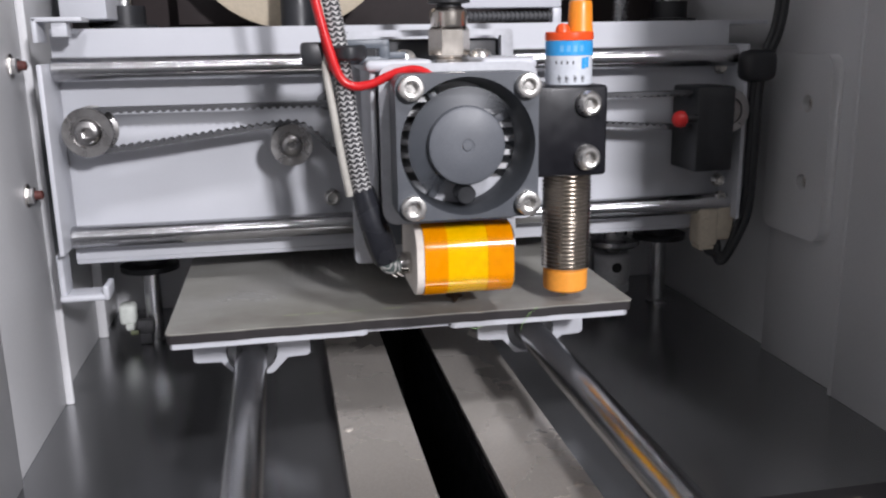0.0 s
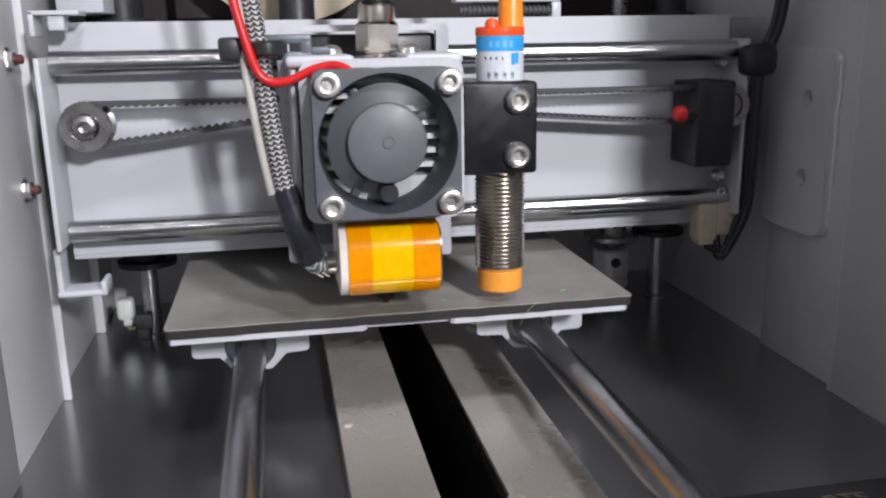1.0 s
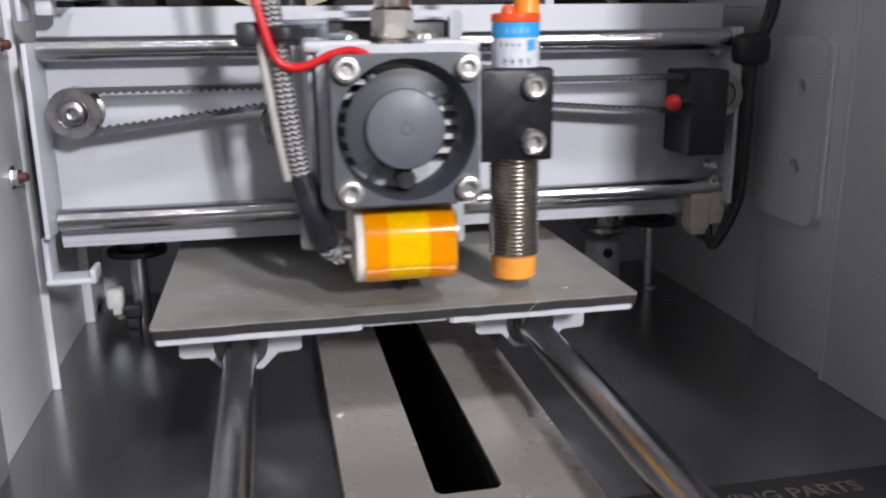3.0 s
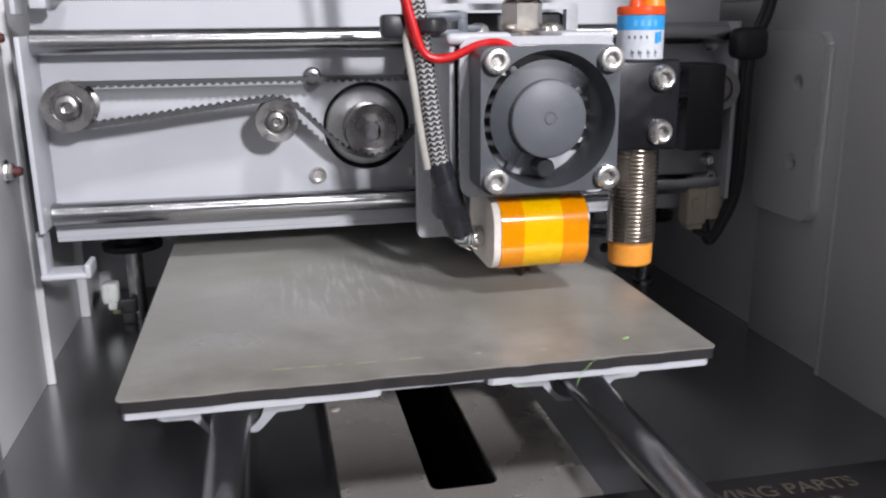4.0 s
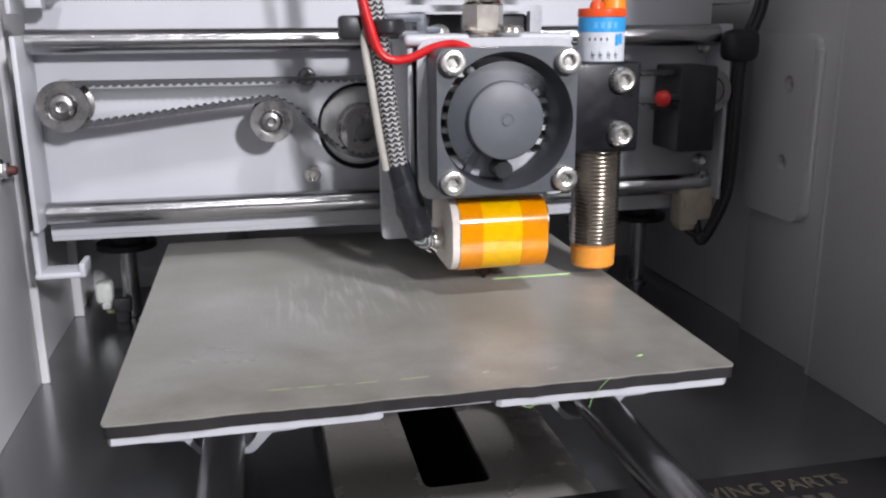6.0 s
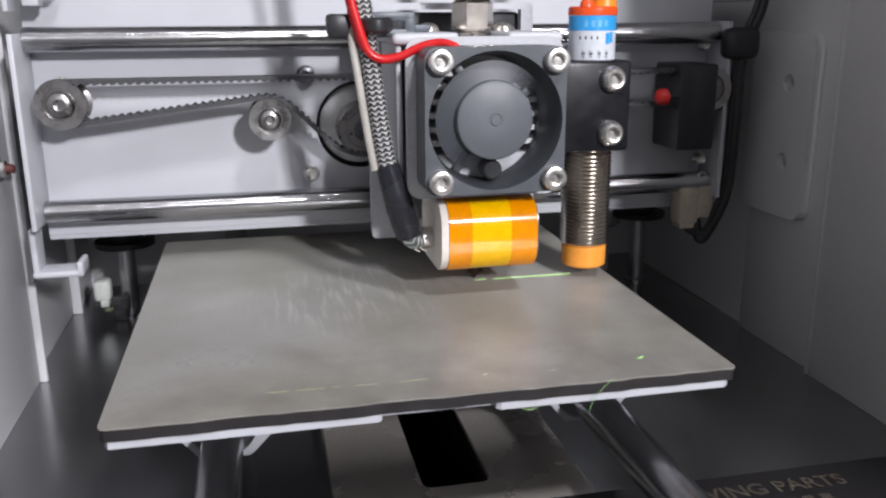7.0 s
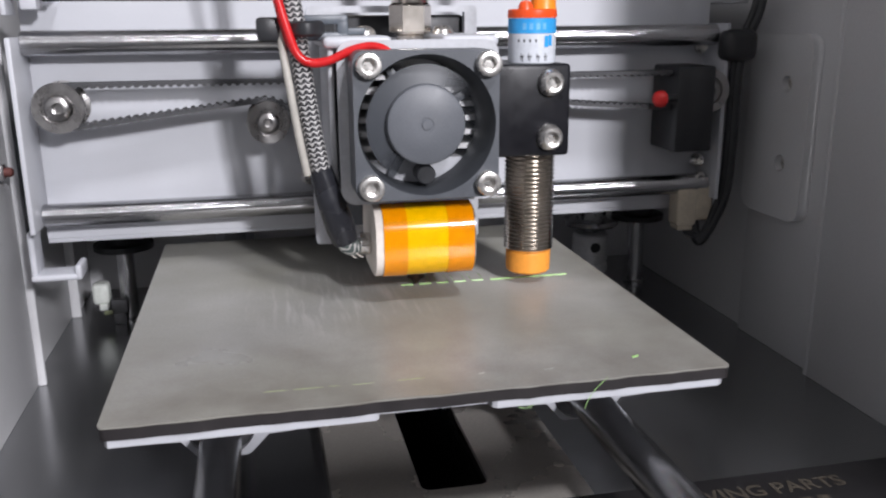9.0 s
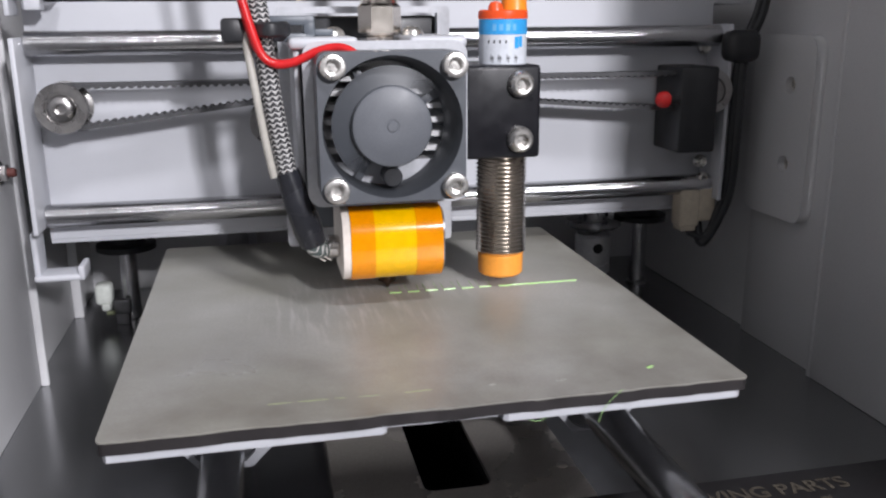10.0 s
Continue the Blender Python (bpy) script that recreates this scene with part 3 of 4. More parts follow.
BELT_Y0, BELT_Y1 = -6.6, -0.8


def belt(points, tooth_side, name):
    """A flat toothed belt along points (x, z); teeth on the given side of its way."""
    bm = bmesh.new()
    path = smooth_path([(a, 0, b) for a, b in points], 10)
    length = [0.0]
    for a, b in zip(path, path[1:]):
        length.append(length[-1] + (b - a).length)
    total = length[-1]
    n = int(total / 1.0)
    xs = np.interp(np.linspace(0, total, n + 1), length, [p.x for p in path])
    zs = np.interp(np.linspace(0, total, n + 1), length, [p.z for p in path])
    prev = None
    for i in range(n + 1):
        j0, j1 = max(i - 1, 0), min(i + 1, n)
        d = Vector((xs[j1] - xs[j0], 0, zs[j1] - zs[j0])).normalized()
        nrm = Vector((-d.z, 0, d.x)) * tooth_side
        p = Vector((xs[i], 0, zs[i]))
        cur = [bm.verts.new((p + nrm * o) + Vector((0, y, 0))) for o, y in ((0.45, BELT_Y0), (0.45, BELT_Y1), (-0.45, BELT_Y1), (-0.45, BELT_Y0))]
        if prev:
            for k in range(4):
                bm.faces.new((prev[k], prev[(k + 1) % 4], cur[(k + 1) % 4], cur[k]))
        if i % 2 == 0:
            tooth = []
            for y in (BELT_Y0, BELT_Y1):
                tooth.append([bm.verts.new(p + d * a + nrm * b + Vector((0, y, 0))) for a, b in ((-0.62, 0.42), (-0.36, 0.92), (0.36, 0.92), (0.62, 0.42))])
            bm.faces.new(tooth[0])
            bm.faces.new(tooth[1])
            for k in range(3):
                bm.faces.new((tooth[0][k], tooth[0][k + 1], tooth[1][k + 1], tooth[1][k]))
        prev = cur
    return part(name, bm, RUBBER, gantry, "black toothed rubber drive belt")


belt([(0, 33.0), (40, 33.0), (90, 33.0), (140, 33.0), (171, 33.0)], -1, "drive_belt")
belt([(1.0, 22.4), (15, 24.0), (30, 25.9), (44, 27.6), (49.8, 28.0), (53.6, 26.5), (57, 23.5), (63, 17.5), (67.2, 14.2), (73.3, 12.6), (79.4, 14.2), (83.5, 17.8),
      (89.5, 23.6), (93, 26.6), (96.6, 28.0), (102, 27.6), (120, 26.0), (145, 24.0), (170, 22.3)], 1, "drive_belt")

# end stop block, plug and cables at the dark end
stop = part("end_stop", box(160.2, 171.6, -10, 5.8, 11.0, 34.7, 0.8), BLACK, gantry, "black end stop block")
part("button_stem", rod(1.1, -6.0, 0.5, (160.0, -9.0, 26.0), "x", 16, 0.1), BLACK, stop)
part("button", lathe([(0, -3.0), (1.6, -3.0), (2.2, -3.6), (2.3, -4.6), (2.0, -5.8), (1.2, -6.6), (0, -6.9)], (160.2, -9.0, 26.0), "x", 24), RED, stop, "red push button")
socket_screw(gantry, "stop_screw", (172.5, 2, 39.5), 1.9, 2.0, True)
socket_screw(gantry, "stop_screw", (172.5, 0, 7.0), 1.9, 2.4, True)
bm = box(166, 172.2, -3.5, 3.0, -12.3, -1.2, 1.0, 3)
box(171.6, 177.6, -2.8, 3.0, -11.0, 0.2, 1.0, 3, bm=bm)
box(167.2, 168.8, -4.0, -3.2, -6.5, -4.0, 0.2, bm=bm)
box(166.6, 171.4, -3.0, 2.2, -13.6, -12.0, 0.4, bm=bm)
part("cable_plug", bm, PLUG, gantry, "ivory plastic cable plug")
socket_screw(gantry, "plug_screw", (173.2, -1, 2.2), 1.7, 1.6, True)
for o in (0.0, 1.6):
    part("black_wire", tube([(170 + o * 2, 0, -11.5), (170.5 + o * 2, -1, -14.5 - o), (175, -2, -15.5 - o), (177.4 + o, -3, -9), (179.4 + o, -4, 0), (179.3 + o, -5, 18),
                             (179.3 + o, -5, 32), (180.6 + o, -5, 40), (184.5 + o, -5, 50), (185.5 + o, -5, 62), (185 + o, -3, 80)], 1.0 + o * 0.3, 6, 10), BLACK, gantry)
part("cable_clip", box(174.8, 185.0, -9, -2, 35.5, 44.5, 2.6, 3), BLACK, gantry)

# ---- things behind the top of the gantry ----
spool = empty("filament_spool", "cream plastic filament spool standing behind the gantry", "spool")
part("spool_rim", lathe([(12, -2), (34, -2), (37, -1), (37, 1), (34, 2), (12, 2), (12, -2)], (53, 72, 90), "y", 64), SPOOL, spool)
part("spool_core", lathe([(12, 2), (12, -18)], (53, 72, 90), "y", 40), SPOOL, spool)
strap = part("cable_sleeve", tube([(54.5, 55, 50), (54.5, 56, 60), (55, 58, 80), (56, 60, 110)], 5.6, 6, 16), BLACK)
tagged(strap, "thick black cable sleeve rising behind the gantry", "cable")
clip = empty("ribbed_flat_cable", "white holder with a grey ribbed cable behind the gantry", "cable")
part("holder", box(100.5, 133.5, 29, 36, 57.6, 66, 0.6), PAINT, clip)
part("holder_leg", box(130.6, 133.5, 29, 33, 53, 57.6, 0.4), PAINT, clip)
bm = rod(1.1, 102, 130.4, (0, 30.5, 55.2), "x", 12, 0.1)
for i in range(19):
    rod(1.5, 103 + i * 1.45, 103.8 + i * 1.45, (0, 30.5, 55.2), "x", 14, 0.15, bm)
part("ribbed_cable", bm, RUBBER, clip)
beam = tagged(part("rear_beam", box(14, 38, 88, 96, 55, 150, 0.5), BACK), "dark brown upright behind the gantry", "beam")
tagged(part("upper_bracket", box(-14, -1, 40, 90, 56, 80, 0.5), PAINT), "white sheet metal bracket above the gantry corner", "bracket")

# ---- print head ----
head = empty("extruder", "printer extruder with grey fan, amber taped heater and proximity sensor", "extruder")

# carriage behind everything
part("carriage_plate", slab(rounded(-21.5, 20.9, -8.2, 51, 1.2, 3), [[(-18.5, 43.4), (17.8, 43.4), (17.8, 49.4), (-18.5, 49.4)], [(14, -5.5), (18, -5.5), (18, -4), (14, -4)]],
                            3.0, lambda u, v, w: (u, -14 + w, v)), GREYPL, head, "light grey plastic carriage plate")
part("carriage_tab", slab(rounded(-2, 19.0, -5.9, 12, 0.8, 3), [[(12.7, -3.7), (16.0, -3.7), (16.0, -1.2), (12.7, -1.2)]], 1.5, lambda u, v, w: (u, -23.6 + w, v)), GREYPL, head,
     "light grey tab with a small slot")
part("bearing_housing", box(-19, 18.5, -10.8, 4.8, 38.5, 48.8, 1.2), BLACK, head)
part("bearing_housing", box(-19, 18.5, -10.8, 4.8, -6.8, 6.8, 1.2), BLACK, head)
part("carriage_block", box(-18, 17.5, -22, -14.05, -2, 40, 1.0), SLATE, head, "slate grey block between bracket and carriage")

# heat sink: fins, core and the sheet bracket round it
heat_sink = part("heat_sink", rod(7, 9.5, 41.5, (0, -34, 0), "z", 28), ALU, head, "finned aluminium heat sink")
for i in range(10):
    part("fin", slab(rounded(-13.2, 13.2, -46.2, -23, 2.0, 3), [], 1.15, lambda u, v, w, z=11.0 + i * 3.05: (u, v, z + w)), ALU, heat_sink)
bracket = part("sheet_bracket", slab(rounded(-17.6, 17.6, 8.6, 43.6, 3.2, 6), [rounded(-14.6, 14.6, 18.3, 41.0, 2, 4)], 1.3, lambda u, v, w: (u, -46.3 + w, v)), GREYPL, head,
               "light grey bent sheet bracket")
part("bracket_side", box(-19.3, -17.9, -43.5, -22.1, 9.4, 43.0, 0.5), GREYPL, bracket)
part("bracket_side", box(16.3, 17.6, -44.9, -22.1, 8.8, 43.4, 0.3), GREYPL, bracket)
for a, b in ((-20.2, -5.6), (5.2, 17.9)):
    part("top_lip", box(a, b, -45.6, -14.1, 41.9, 44.4, 1.1, 4), PAINT, bracket, "white top lip")
for sx in (-9.5, 8.6):
    part("lip_screw", lathe([(2.6, 0), (2.6, 0.4), (2.2, 1.2), (1.3, 1.8), (0, 2.0)], (sx, -30, 44.4), "z", 28), SCREW, bracket)

# fan
FX, FZ = -0.3, 26.5
fan = part("cooling_fan", slab(rounded(FX - 15.2, FX + 15.2, FZ - 15.3, FZ + 15.3, 2.6, 5), [ring(FX, FZ, 14.5, 64)], 9.8, lambda u, v, w: (u, -56.5 + w, v)), FANGREY, head,
           "dark grey square axial cooling fan")
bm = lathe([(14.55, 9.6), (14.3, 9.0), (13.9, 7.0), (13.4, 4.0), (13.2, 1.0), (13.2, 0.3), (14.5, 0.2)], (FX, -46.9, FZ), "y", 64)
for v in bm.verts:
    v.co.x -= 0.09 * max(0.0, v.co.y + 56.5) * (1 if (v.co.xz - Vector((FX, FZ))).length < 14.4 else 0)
part("fan_throat", bm, FANSHADE, fan, "tapered fan throat with its shade in the colour")
part("fan_hub", lathe([(8.3, -9), (8.35, -0.9), (8.1, -0.3), (7.6, -0.05), (1.5, 0), (1.4, -0.12), (1.1, -0.12), (0.95, 0.12), (0, 0.15)], (FX - 0.2, -56.5, FZ + 0.2), "y", 64), HUB, fan)
part("blade_ring", lathe([(8.3, -1.8), (10.5, -2.4), (12.4, -3.0)], (FX, -56.5, FZ), "y", 64), BLADES, fan, "dark fan blades blurred by their speed")
bm = bmesh.new()
for a in (30, 150, -120):
    m = Matrix.Rotation(radians(a + 180), 4, "Y")
    tmp = box(-0.9, 0.9, -48, -47, 7.5, 13.6, 0.2)
    bmesh.ops.transform(tmp, matrix=Matrix.Translation((FX, 0, FZ)) @ m, verts=tmp.verts[:])
    merge(bm, tmp)
part("fan_struts", bm, FANGREY, fan)
part("wire_guide", rod(2.1, 0, 5, (FX + 0.1, -48.5, FZ - 10.7), "y", 24), BLACK, fan)
for sx in (-12.35, 12.35):
    for sz in (14.2, 38.9):
        socket_screw(fan, "fan_screw", (sx, -56.4, sz), 2.6, 2.2)

# tube fitting on top
fitting = part("tube_fitting", lathe([(0, 41.8), (2.9, 41.8), (3.2, 42.4), (3.2, 44), (3.0, 44.2)], (1.1, -30, 0), "z", 32), NICKEL, head, "nickel-plated push fitting")
bm = lathe([(3.0, 44.2), (4.3, 44.5), (4.9, 45.1), (4.9, 50.6), (4.4, 51.2), (4.2, 51.3)], (1.1, -30, 0), "z", 6)
part("hexagon_nut", bm, NICKEL, fitting)
part("collar", lathe([(4.2, 51.3), (4.3, 52), (4.3, 54.6), (3.6, 55.6), (2.4, 56)], (1.1, -30, 0), "z", 32), NICKEL, fitting)
part("release_ring", lathe([(2.4, 55.8), (3.0, 55.8), (3.0, 56.4), (4.9, 56.7), (4.9, 58.3), (4.5, 58.8), (2.1, 58.8)], (1.1, -30, 0), "z", 32), BLACK, fitting)
part("filament_tube", tube([(1.1, -30, 56), (1.1, -30, 66), (1.6, -30, 80), (3, -28, 105)], 2.0, 6, 16), PTFE, head, "milky filament tube")

# heater block: rounded bar wrapped in amber tape, with pale end pads
BY0, BY1, BZ0, BZ1 = -50.8, -27.5, -8.0, 7.9


def bar(x0, x1, grow=0.0, r=5.6):
    return slab(rounded(BY0 - grow, BY1 + grow, BZ0 - grow, BZ1 + grow, r + grow, 10), [], x1 - x0, lambda u, v, w: (x0 + w, u, v))


heater = part("heater_block", bar(-9.2, 10.6), FELT, head, "heater block wrapped in glossy amber tape")
part("end_pad", bar(-10.9, -9.25, 0.05), FELT, heater, "pale insulation pad")
part("tape_band", bar(-9.2, -3.97, 0.35), TAPE2, heater, "orange double-wrapped tape")
part("tape_band", bar(-3.95, 5.15, 0.22), TAPE, heater, "yellow amber tape")
part("tape_band", bar(5.17, 11.1, 0.35), TAPE2, heater, "orange double-wrapped tape")
# Unseen dark cap, added to keep the tape's orange bounce off the sensor.
part("end_plate", bar(11.12, 11.6, -0.4), DARKSTEEL, heater)
part("heater_cartridge", rod(2.6, -13.6, -10.9, (0, -40, -1.9), "x", 28, 0.3), CHROME, heater)
part("nozzle", lathe([(0, -14.75), (0.3, -14.75), (1.3, -13.2), (2.2, -13.0), (2.2, -8.05), (0, -8.05)], (1.0, -32.5, 0), "z", 24), BRASS, heater, "brown brass nozzle")
part("probe_stub", rod(1.2, 11.62, 12.6, (0, -42, -1.5), "x", 18, 0.2), STEEL, heater)

# wiring
part("braided_lead", tube([(-18.3, -43.5, 3.2), (-17.5, -43.3, 0.4), (-16.2, -42.6, -1.5), (-14.8, -41.4, -2.2), (-13.2, -40, -1.9)], [1.9, 2.0, 2.0, 1.8, 1.7], 8, 20, uv=True), GLASS_BRAID, head, "silver-grey braided lead")
part("heat_shrink", tube([(-16.9, -43.1, -0.2), (-18.0, -43.6, 3.6), (-19.8, -44, 9.5), (-21.8, -44, 16.4)], [2.9, 3.3, 3.1, 2.6], 8, 24), SHRINK, head, "glossy black heat-shrink tube")
for a, b, c in ((-13.0, -4.2, -43.4), (-14.4, -4.4, -43.0)):
    part("loose_strand", tube([(a - 2.2, -42.6, -2.6), (a - 1.0, c, b + 0.6), (a, c, b)], 0.14, 5, 6), FELT, head, "frayed pale strand")
part("braided_sleeve", tube([(-21.6, -44, 15.5), (-23.3, -44, 26.2), (-24.5, -43.6, 36.6), (-25.4, -42, 46), (-26.5, -40, 54.5), (-27.9, -38, 63.5), (-29.2, -36, 80)], 2.1, 10, 24, uv=True),
     BRAID, head, "black and white braided sleeve")
part("cream_wire", tube([(-24.6, -44.6, 15.3), (-26.0, -44.8, 23.5), (-27.4, -44.6, 33.8), (-28.5, -43, 43.2), (-28.3, -41, 52), (-28.8, -38, 64)], 0.85, 8, 12), CREAM, head, "cream insulated wire")
part("red_wire", tube([(-33, -44, 76), (-31.2, -45, 63), (-29.3, -45.6, 53.5), (-27.4, -46, 46), (-25.6, -46, 41), (-22.8, -46.2, 39.1), (-19.0, -46.6, 39.6), (-14.5, -47.2, 41.6), (-10.6, -48, 42.4),
                       (-8.0, -49.5, 41.8), (-6.6, -50.5, 40.5)], 0.9, 8, 16), REDWIRE, head, "glossy red fan wire")
part("red_wire", tube([(-33.6, -43, 76), (-31.6, -43.5, 63), (-29.6, -44, 53.5), (-27.9, -44, 46), (-26.2, -44, 41.6), (-23.2, -44.4, 39.4), (-19.2, -45, 39.6), (-14.5, -46, 41.2), (-9.5, -48, 41.4),
                       (-6.0, -51, 40.6)], 0.75, 8, 16), REDWIRE, head, "glossy red fan wire")
tie = part("cable_tie", tube([(-28.6, -41, 46.0), (-24, -47.6, 46.0), (-20.5, -44, 46.1), (-20.5, -36, 46.1), (-25, -32, 46.0), (-29.6, -36, 46.0), (-28.6, -41, 46.0)], 0.75, 8, 8, flat=2.1), BLACK, head, "black nylon cable tie")
part("tie_head", box(-33.6, -28.4, -43.5, -38, 43.4, 48.4, 0.9), BLACK, tie)
clipb = box(-26.5, -14.2, -40, -36.9, 46.8, 48.8, 0.4)
box(-26.5, -14.2, -40, -36.9, 43.4, 45.2, 0.4, bm=clipb)
box(-16.6, -14.2, -40, -33, 43.4, 48.8, 0.4, bm=clipb)
box(-16, -10, -36, -30, 44.5, 46.0, 0.3, bm=clipb)
part("wire_clip", clipb, SLATE, head, "slate grey wire clip")

# proximity sensor in its clamp
holder = part("sensor_clamp", box(17.7, 35.2, -44, -21, 17.2, 37.9, 0.9, 3), ANODIZED, head, "black anodized sensor clamp")
part("clamp_arm", box(12.5, 18.3, -32, -14.1, 18, 36, 0.6), ANODIZED, holder)
for sz in (33.8, 21.5):
    socket_screw(holder, "clamp_screw", (30.3, -43.8, sz), 3.0, 2.9, True)
SX, SY = 28.8, -34.6
prof = [(0, -7.0), (5.2, -7.0)]
for i in range(25):
    z = -6.8 + i * 1.0
    prof += [(5.45 + 0.6 * (1 - abs(k - 3) / 3), z + k / 6) for k in range(6)]
sensor = part("proximity_sensor", lathe(prof + [(5.4, 18.5), (0, 18.5)], (SX, SY, 0), "z", 64), NICKEL, head, "threaded nickel-plated proximity sensor with orange tip")
part("sensor_tip", lathe([(0, -12.4), (4.9, -12.4), (5.4, -11.9), (5.5, -7.3), (5.3, -7.02), (0, -7.02)], (SX, SY, 0), "z", 40), ORANGE, sensor, "orange plastic sensor tip")
part("sensor_label", lathe([(5.5, 37), (5.5, 44.4)], (SX, SY, 0), "z", 48), LABEL, sensor, "pale label with small dark print")
part("label_band", lathe([(5.5, 44.42), (5.53, 44.45), (5.53, 47.6), (5.3, 47.8), (0, 47.8)], (SX, SY, 0), "z", 48), BLUE, sensor, "blue label band")
cap = part("red_cap", lathe([(0, 47.85), (5.6, 47.85), (5.7, 48.3), (5.6, 49.5), (5.2, 49.8), (0, 49.8)], (SX, SY, 0), "z", 40), CAPGLOW, sensor, "plastic end cap coloured red for its lit indicator")
part("indicator", lathe([(1.7, 49.6), (1.6, 50.6), (1.1, 51.4), (0, 51.7)], (SX - 2.6, SY - 3.0, 0), "z", 20), CAPGLOW, cap)
part("cable_gland", lathe([(3.1, 49.6), (2.9, 50.5), (2.7, 56.0), (2.5, 56.6), (1.5, 56.8)], (SX + 2.4, SY - 0.6, 0), "z", 28), GLAND, cap, "orange cable gland")
part("sensor_cable", tube([(SX + 2.4, SY - 0.6, 54), (SX + 1.4, SY - 0.6, 58), (SX - 1.0, SY, 63), (SX - 3, SY + 1, 72), (SX - 4, SY + 4, 95)], 1.7, 6, 14), CREAM, sensor)


def on_label(name, a0, a1, z0, z1, material):
    """A patch of print wrapped on the label, between two angles in degrees from the front."""
    bm = bmesh.new()
    n = 5
    lower, upper = [], []
    for i in range(n + 1):
        a = radians(a0 + (a1 - a0) * i / n)
        p = Vector((SX + 5.56 * math.sin(a), SY - 5.56 * math.cos(a), 0))
        lower.append(bm.verts.new(p + Vector((0, 0, z0))))
        upper.append(bm.verts.new(p + Vector((0, 0, z1))))
    for i in range(n):
        bm.faces.new((lower[i], lower[i + 1], upper[i + 1], upper[i]))
    return part(name, bm, material, sensor)


on_label("label_mark", 13, 24, 41.4, 43.9, BLUE)
on_label("label_mark", 25, 36, 41.7, 44.1, BLUE)
for a in (-52, -38, -24, -10):
    on_label("print_bar", a, a + 4, 42.5, 43.2, INK)
for a in (-44, -26, -6, 14):
    on_label("print_bar", a, a + 1.6, 38.4, 40.1, INK)
    on_label("print_bar", a + 4, a + 5.6, 38.2, 39.8, INK)
    on_label("print_bar", a - 2, a + 8, 39.2, 39.42, INK)
for a in (-40, -24, -8, 8):
    on_label("print_bar", a, a + 9, 45.3, 46.7, PALEBLUE)

# ---- print bed, in its own space: its front edge at y = 0 ----
bed = empty("print_bed", "heated print bed with a worn grey magnetic build sheet", "print bed")
BZ = -14.9


def wavy(y0, y1, x0, x1, r):
    """A rounded outline with a slightly uneven front edge."""
    pts = rounded(x0, x1, y0, y1, r, 4)
    rng = random.Random(4)
    n = 40
    cut = [(x0 + r + (x1 - x0 - 2 * r) * i / n, y0 + 0.5 * (rng.random() - 0.5)) for i in range(1, n)]
    k = 3 * 5
    return pts[:k] + cut + pts[k:]


part("build_sheet", slab(wavy(0, 119, 18.2, 129.8, 1.2), [], 0.35, lambda u, v, w: (u, v, BZ - 0.35 + w)), SHEET, bed, "worn grey flexible build sheet")
part("magnet_sheet", slab(wavy(0.15, 118.8, 18.4, 129.6, 1.0), [], 2.13, lambda u, v, w: (u, v, BZ - 2.5 + w)), MAGNET, bed, "dark brown-black magnet sheet")
plate = [(19.0, 1.2), (19.6, 0.3), (63.0, 0.3), (63.8, 0.9), (64.2, 2.6), (83.6, 2.6), (84.0, 0.9), (84.8, 0.3), (127.6, 0.3), (128.7, 1.2), (128.7, 118.4), (19.0, 118.4)]
part("bed_plate", slab(plate, [], 1.3, lambda u, v, w: (u, v, BZ - 3.85 + w)), PAINT, bed, "white sheet metal bed plate")
for cx in (35.7, 111.8):
    shape = [(cx - 15, BZ - 3.9), (cx - 15, -32.0), (cx - 14, -32.6), (cx - 8.0, -32.8), (cx - 4.8, -36.6), (cx - 4.0, -37), (cx + 4.8, -37), (cx + 5.6, -36.6),
             (cx + 9.2, -32.9), (cx + 14.3, -32.7), (cx + 15.2, -32.0), (cx + 15.2, BZ - 3.9)]
    part("bearing_bracket", slab(shape, [ring(cx, -30.2, 6.7, 32)], 1.2, lambda u, v, w: (u, 28 + w, v)), PAINT, bed, "white bent sheet bearing bracket")
    part("rail_bearing", lathe([(4.15, -30.2), (5.6, -30.2), (6.4, -29.8), (6.5, -54.7), (6.3, -55), (4.15, -55)], (cx, 0, -31), "y", 36), DARKSTEEL, bed, "dark steel linear bearing")
    part("bearing_strap", box(cx - 9, cx + 9, 29.3, 55, -24.2, BZ - 3.9, 0.5), PAINT, bed)

# green filament: old residue on the sheet, strings at the edge, and the line that is being printed
rng = random.Random(11)


def sliver(name, x0, y0, x1, y1, w, h, material, z=BZ):
    bm = bmesh.new()
    d = Vector((x1 - x0, y1 - y0, 0))
    n = max(2, int(d.length / 1.5))
    side = Vector((-d.y, d.x, 0)).normalized()
    rows = []
    for i in range(n + 1):
        t = i / n
        k = w * (0.55 + 0.45 * rng.random()) * (0.35 if i in (0, n) else 1)
        p = Vector((x0, y0, 0)) + d * t + side * 0.12 * (rng.random() - 0.5)
        rows.append([bm.verts.new(p + Vector((0, 0, z)) - side * k), bm.verts.new(p + Vector((0, 0, z + h))), bm.verts.new(p + Vector((0, 0, z)) + side * k)])
    for a, b in zip(rows, rows[1:]):
        bm.faces.new((a[0], b[0], b[1], a[1]))
        bm.faces.new((a[1], b[1], b[2], a[2]))
        bm.faces.new((a[2], b[2], b[0], a[0]))
    bm.faces.new(rows[0])
    bm.faces.new(rows[-1])
    return part(name, bm, material, bed)


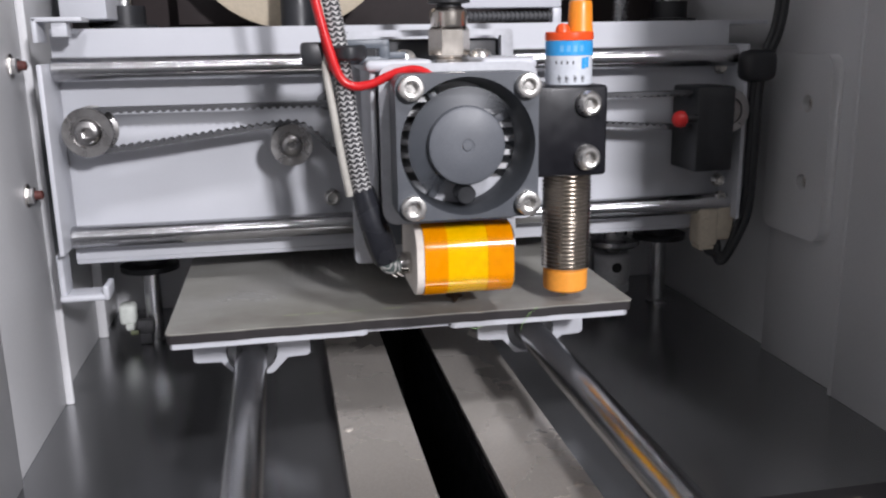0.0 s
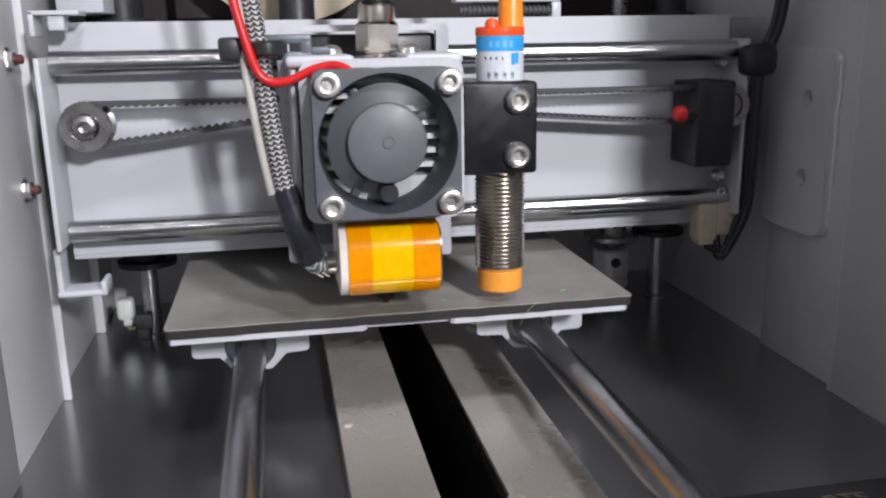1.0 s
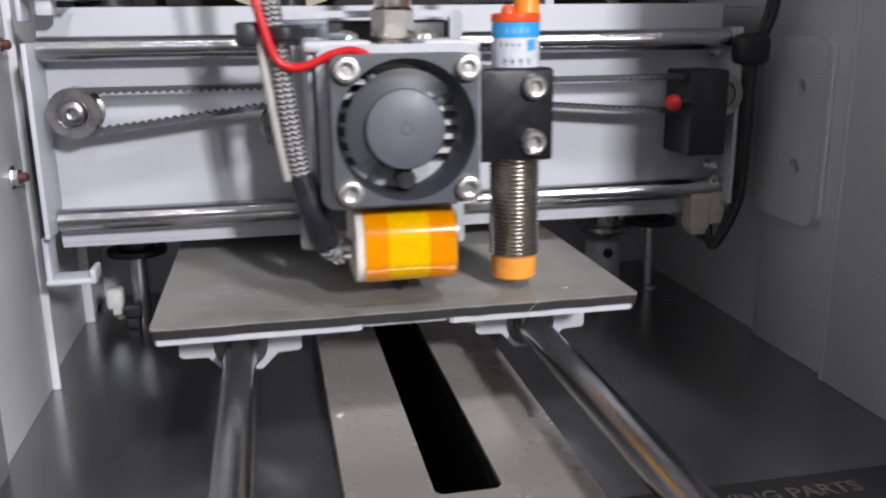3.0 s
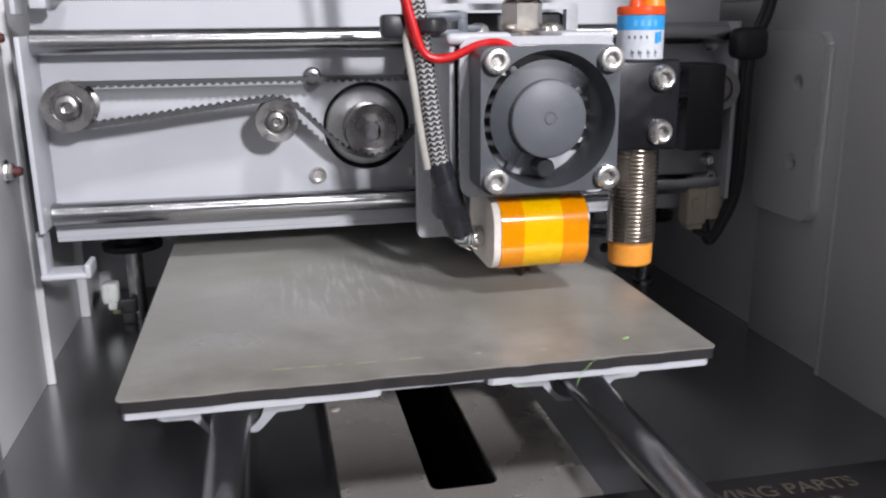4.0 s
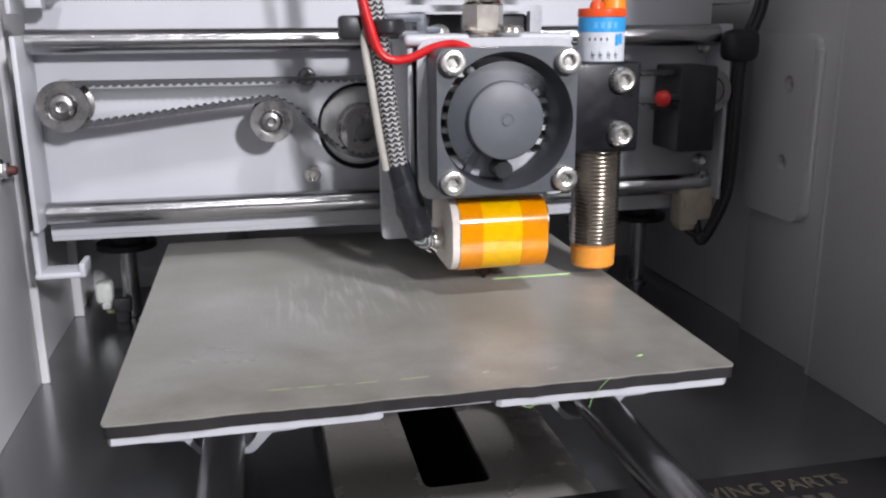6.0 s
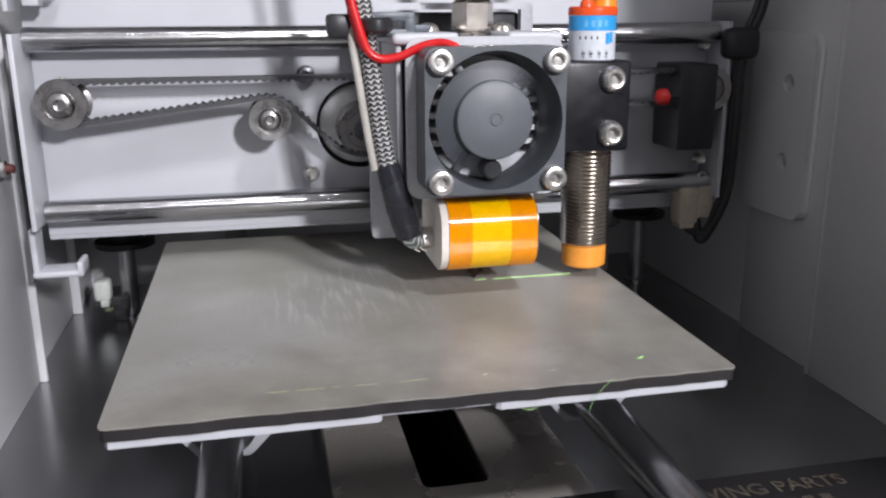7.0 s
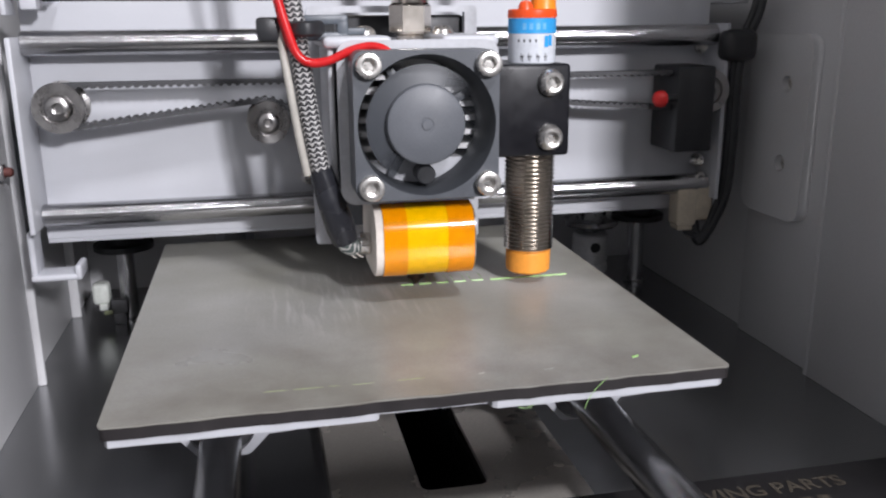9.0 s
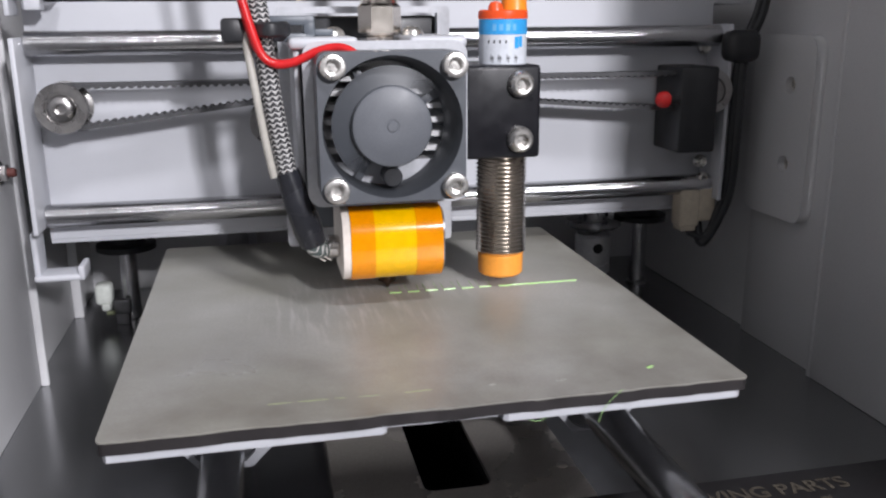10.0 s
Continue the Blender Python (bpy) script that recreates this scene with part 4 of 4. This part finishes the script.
sliver("old_residue", 44.5, 8.0, 49, 7.9, 0.3, 0.03, GREENRES)
sliver("old_residue", 49.6, 7.9, 55, 7.8, 0.45, 0.03, GREENRES)
sliver("old_residue", 55.8, 7.9, 58, 7.7, 0.25, 0.03, GREENRES)
sliver("old_residue", 60, 7.6, 64, 7.6, 0.3, 0.05, GREENRES)
sliver("old_residue", 68, 7.5, 73.2, 7.7, 0.3, 0.06, GREENRES)
sliver("old_residue", 113.6, 8.0, 115.2, 8.8, 0.6, 0.12, GREEN)
sliver("old_residue", 83.0, 7.2, 84.4, 7.4, 0.3, 0.02, SCUFF)
sliver("old_residue", 95.4, 6.2, 97.4, 6.6, 0.22, 0.02, SCUFF)
sliver("old_residue", 76, 65.8, 84, 65.4, 0.2, 0.02, SCUFF)
part("filament_string", tube([(105.2, -0.1, BZ + 0.1), (103.2, -0.4, BZ - 1.4), (101.6, -0.5, BZ - 3.4), (100.8, -0.7, BZ - 5.2)], 0.045, 5, 6), GREEN, bed, "thin green filament string")
part("filament_string", tube([(88.6, 0.2, BZ - 4.0), (89.8, 0.1, BZ - 4.3), (91.4, 0.15, BZ - 4.0)], 0.05, 5, 6), GREEN, bed, "thin green filament string")
LINE = [sliver("printed_line", 100.6 + 3.3 * i, 63.0, 104.1 + 3.3 * i, 62.95, 0.42, 0.25, GREEN) for i in range(6)]
# a zigzag: short runs along the front, joined by thin strokes towards the back of the bed
ZIGZAG = []
for i, t in enumerate((6.8, 7.3, 7.8, 8.35, 8.9, 9.6)):
    a = 98.8 - i * 4.4
    ZIGZAG.append((t - 0.1, sliver("printed_stroke", a, 63.3, a + 0.1, 69.6, 0.10, 0.10, GREEN)))
    ZIGZAG.append((t, sliver("printed_dash", a - 2.9, 63.15 + 0.05 * i, a, 63.1 + 0.05 * i, 0.3, 0.22, GREEN)))
    ZIGZAG.append((t + 0.2, sliver("printed_stroke", a - 2.8, 63.3, a - 2.7, 69.6, 0.10, 0.10, GREEN)))


# ---- what moves ----
HEAD_X = [(0, 85.4), (0.5, 76.93), (1, 68.62), (1.5, 60.17), (2, 51.79), (2.4, 45.0), (2.5, 43.29), (2.6, 45.4), (2.7, 51.2), (2.9, 66.5), (3.2, 87), (3.5, 100), (3.8, 104.8),
          (3.9, 105.6), (4, 105.38), (4.1, 104.0), (4.2, 101.9), (4.3, 100.5), (4.4, 100.0), (4.5, 102.73), (4.6, 105.8), (4.7, 109.1), (4.8, 112.6), (4.9, 116.3), (5, 119.57),
          (5.1, 120.1), (5.2, 117.0), (5.3, 112.9), (5.4, 109.3), (5.5, 106.16), (5.6, 103.0), (5.7, 99.8), (5.85, 96.8), (6.1, 98.5), (6.4, 101.2), (6.6, 100.6), (6.8, 98.2), (6.9, 95.7),
          (7, 95.15), (7.1, 94.9), (7.2, 93.9), (7.3, 93.7), (7.4, 92.2), (7.5, 90.86), (7.6, 90.6), (7.7, 90.3), (7.8, 90.1), (7.9, 88.1), (8, 86.4), (8.1, 86.3), (8.2, 85.9), (8.3, 84.4),
          (8.4, 83.8), (8.5, 83.16), (8.6, 82.2), (8.7, 81.9), (8.8, 81.3), (8.9, 81.1), (9, 81.01), (9.1, 79.5), (9.2, 77.8), (9.3, 77.7), (9.4, 77.3), (9.5, 76.58), (9.6, 76.2),
          (9.7, 76.0), (9.8, 75.0), (9.9, 73.6), (10, 73.18)]
BED_Y = [(0, -40.8), (2.7, -40.9), (2.8, -41.5), (3.1, -54), (3.5, -77), (3.7, -82.4), (3.8, -83.0), (3.9, -83.6), (4.0, -86.7), (4.1, -89.5), (4.2, -92.4), (4.3, -93.2), (4.4, -94.9), (4.6, -95.0),
         (5.0, -95.0), (5.2, -96.2), (5.4, -96.4), (5.7, -96.3), (6.0, -97.0), (6.2, -98.4), (6.4, -96.0), (6.6, -96.6), (6.8, -95.2), (6.9, -95.2), (7.0, -97.7), (7.1, -99.2),
         (7.2, -97.6), (7.3, -95.6), (7.4, -95.5), (7.5, -97.8), (7.6, -100.4), (7.7, -99.5), (7.8, -95.7), (7.9, -95.1), (8.0, -96.2), (8.1, -99.7), (8.2, -101.3), (8.3, -98.5), (8.4, -95.8),
         (8.5, -95.8), (8.6, -97.4), (8.7, -100.7), (8.8, -102.5), (8.9, -99.5), (9.0, -96.2), (9.1, -95.7), (9.2, -96.6), (9.3, -99.8), (9.4, -103.7), (9.5, -102.0), (9.6, -98.4),
         (9.7, -96.0), (9.8, -96.0), (9.9, -97.9), (10.0, -101.0)]


def motions():
    walk(head, [(t, pose(x * MM, 0, 0)) for t, x in HEAD_X])
    walk(bed, [(t, pose(0, y * MM, 0)) for t, y in BED_Y])
    # the drive pulley rolls with the belt
    times = [i / 10 for i in range(101)]
    xs = np.interp(times, [t for t, _ in HEAD_X], [x for _, x in HEAD_X])
    walk(drive, [(t, pose(73.3 * MM, 0, GZ * MM, 0, math.degrees(-(x - 85.4) / 6.4), 0)) for t, x in zip(times, xs)])
    # laid filament lies inside the sheet until the nozzle has passed, then stands on it
    low = pose(0, 0, -0.6 * MM)
    up = pose(0, 0, 0)
    for i, ob in enumerate(LINE):
        t = 4.45 + i * 0.11
        walk(ob, [(0, low), (t, low), (t + 0.1, up), (10, up)])
    for t, ob in ZIGZAG:
        walk(ob, [(0, low), (t, low), (t + 0.1, up), (10, up)])


motions()
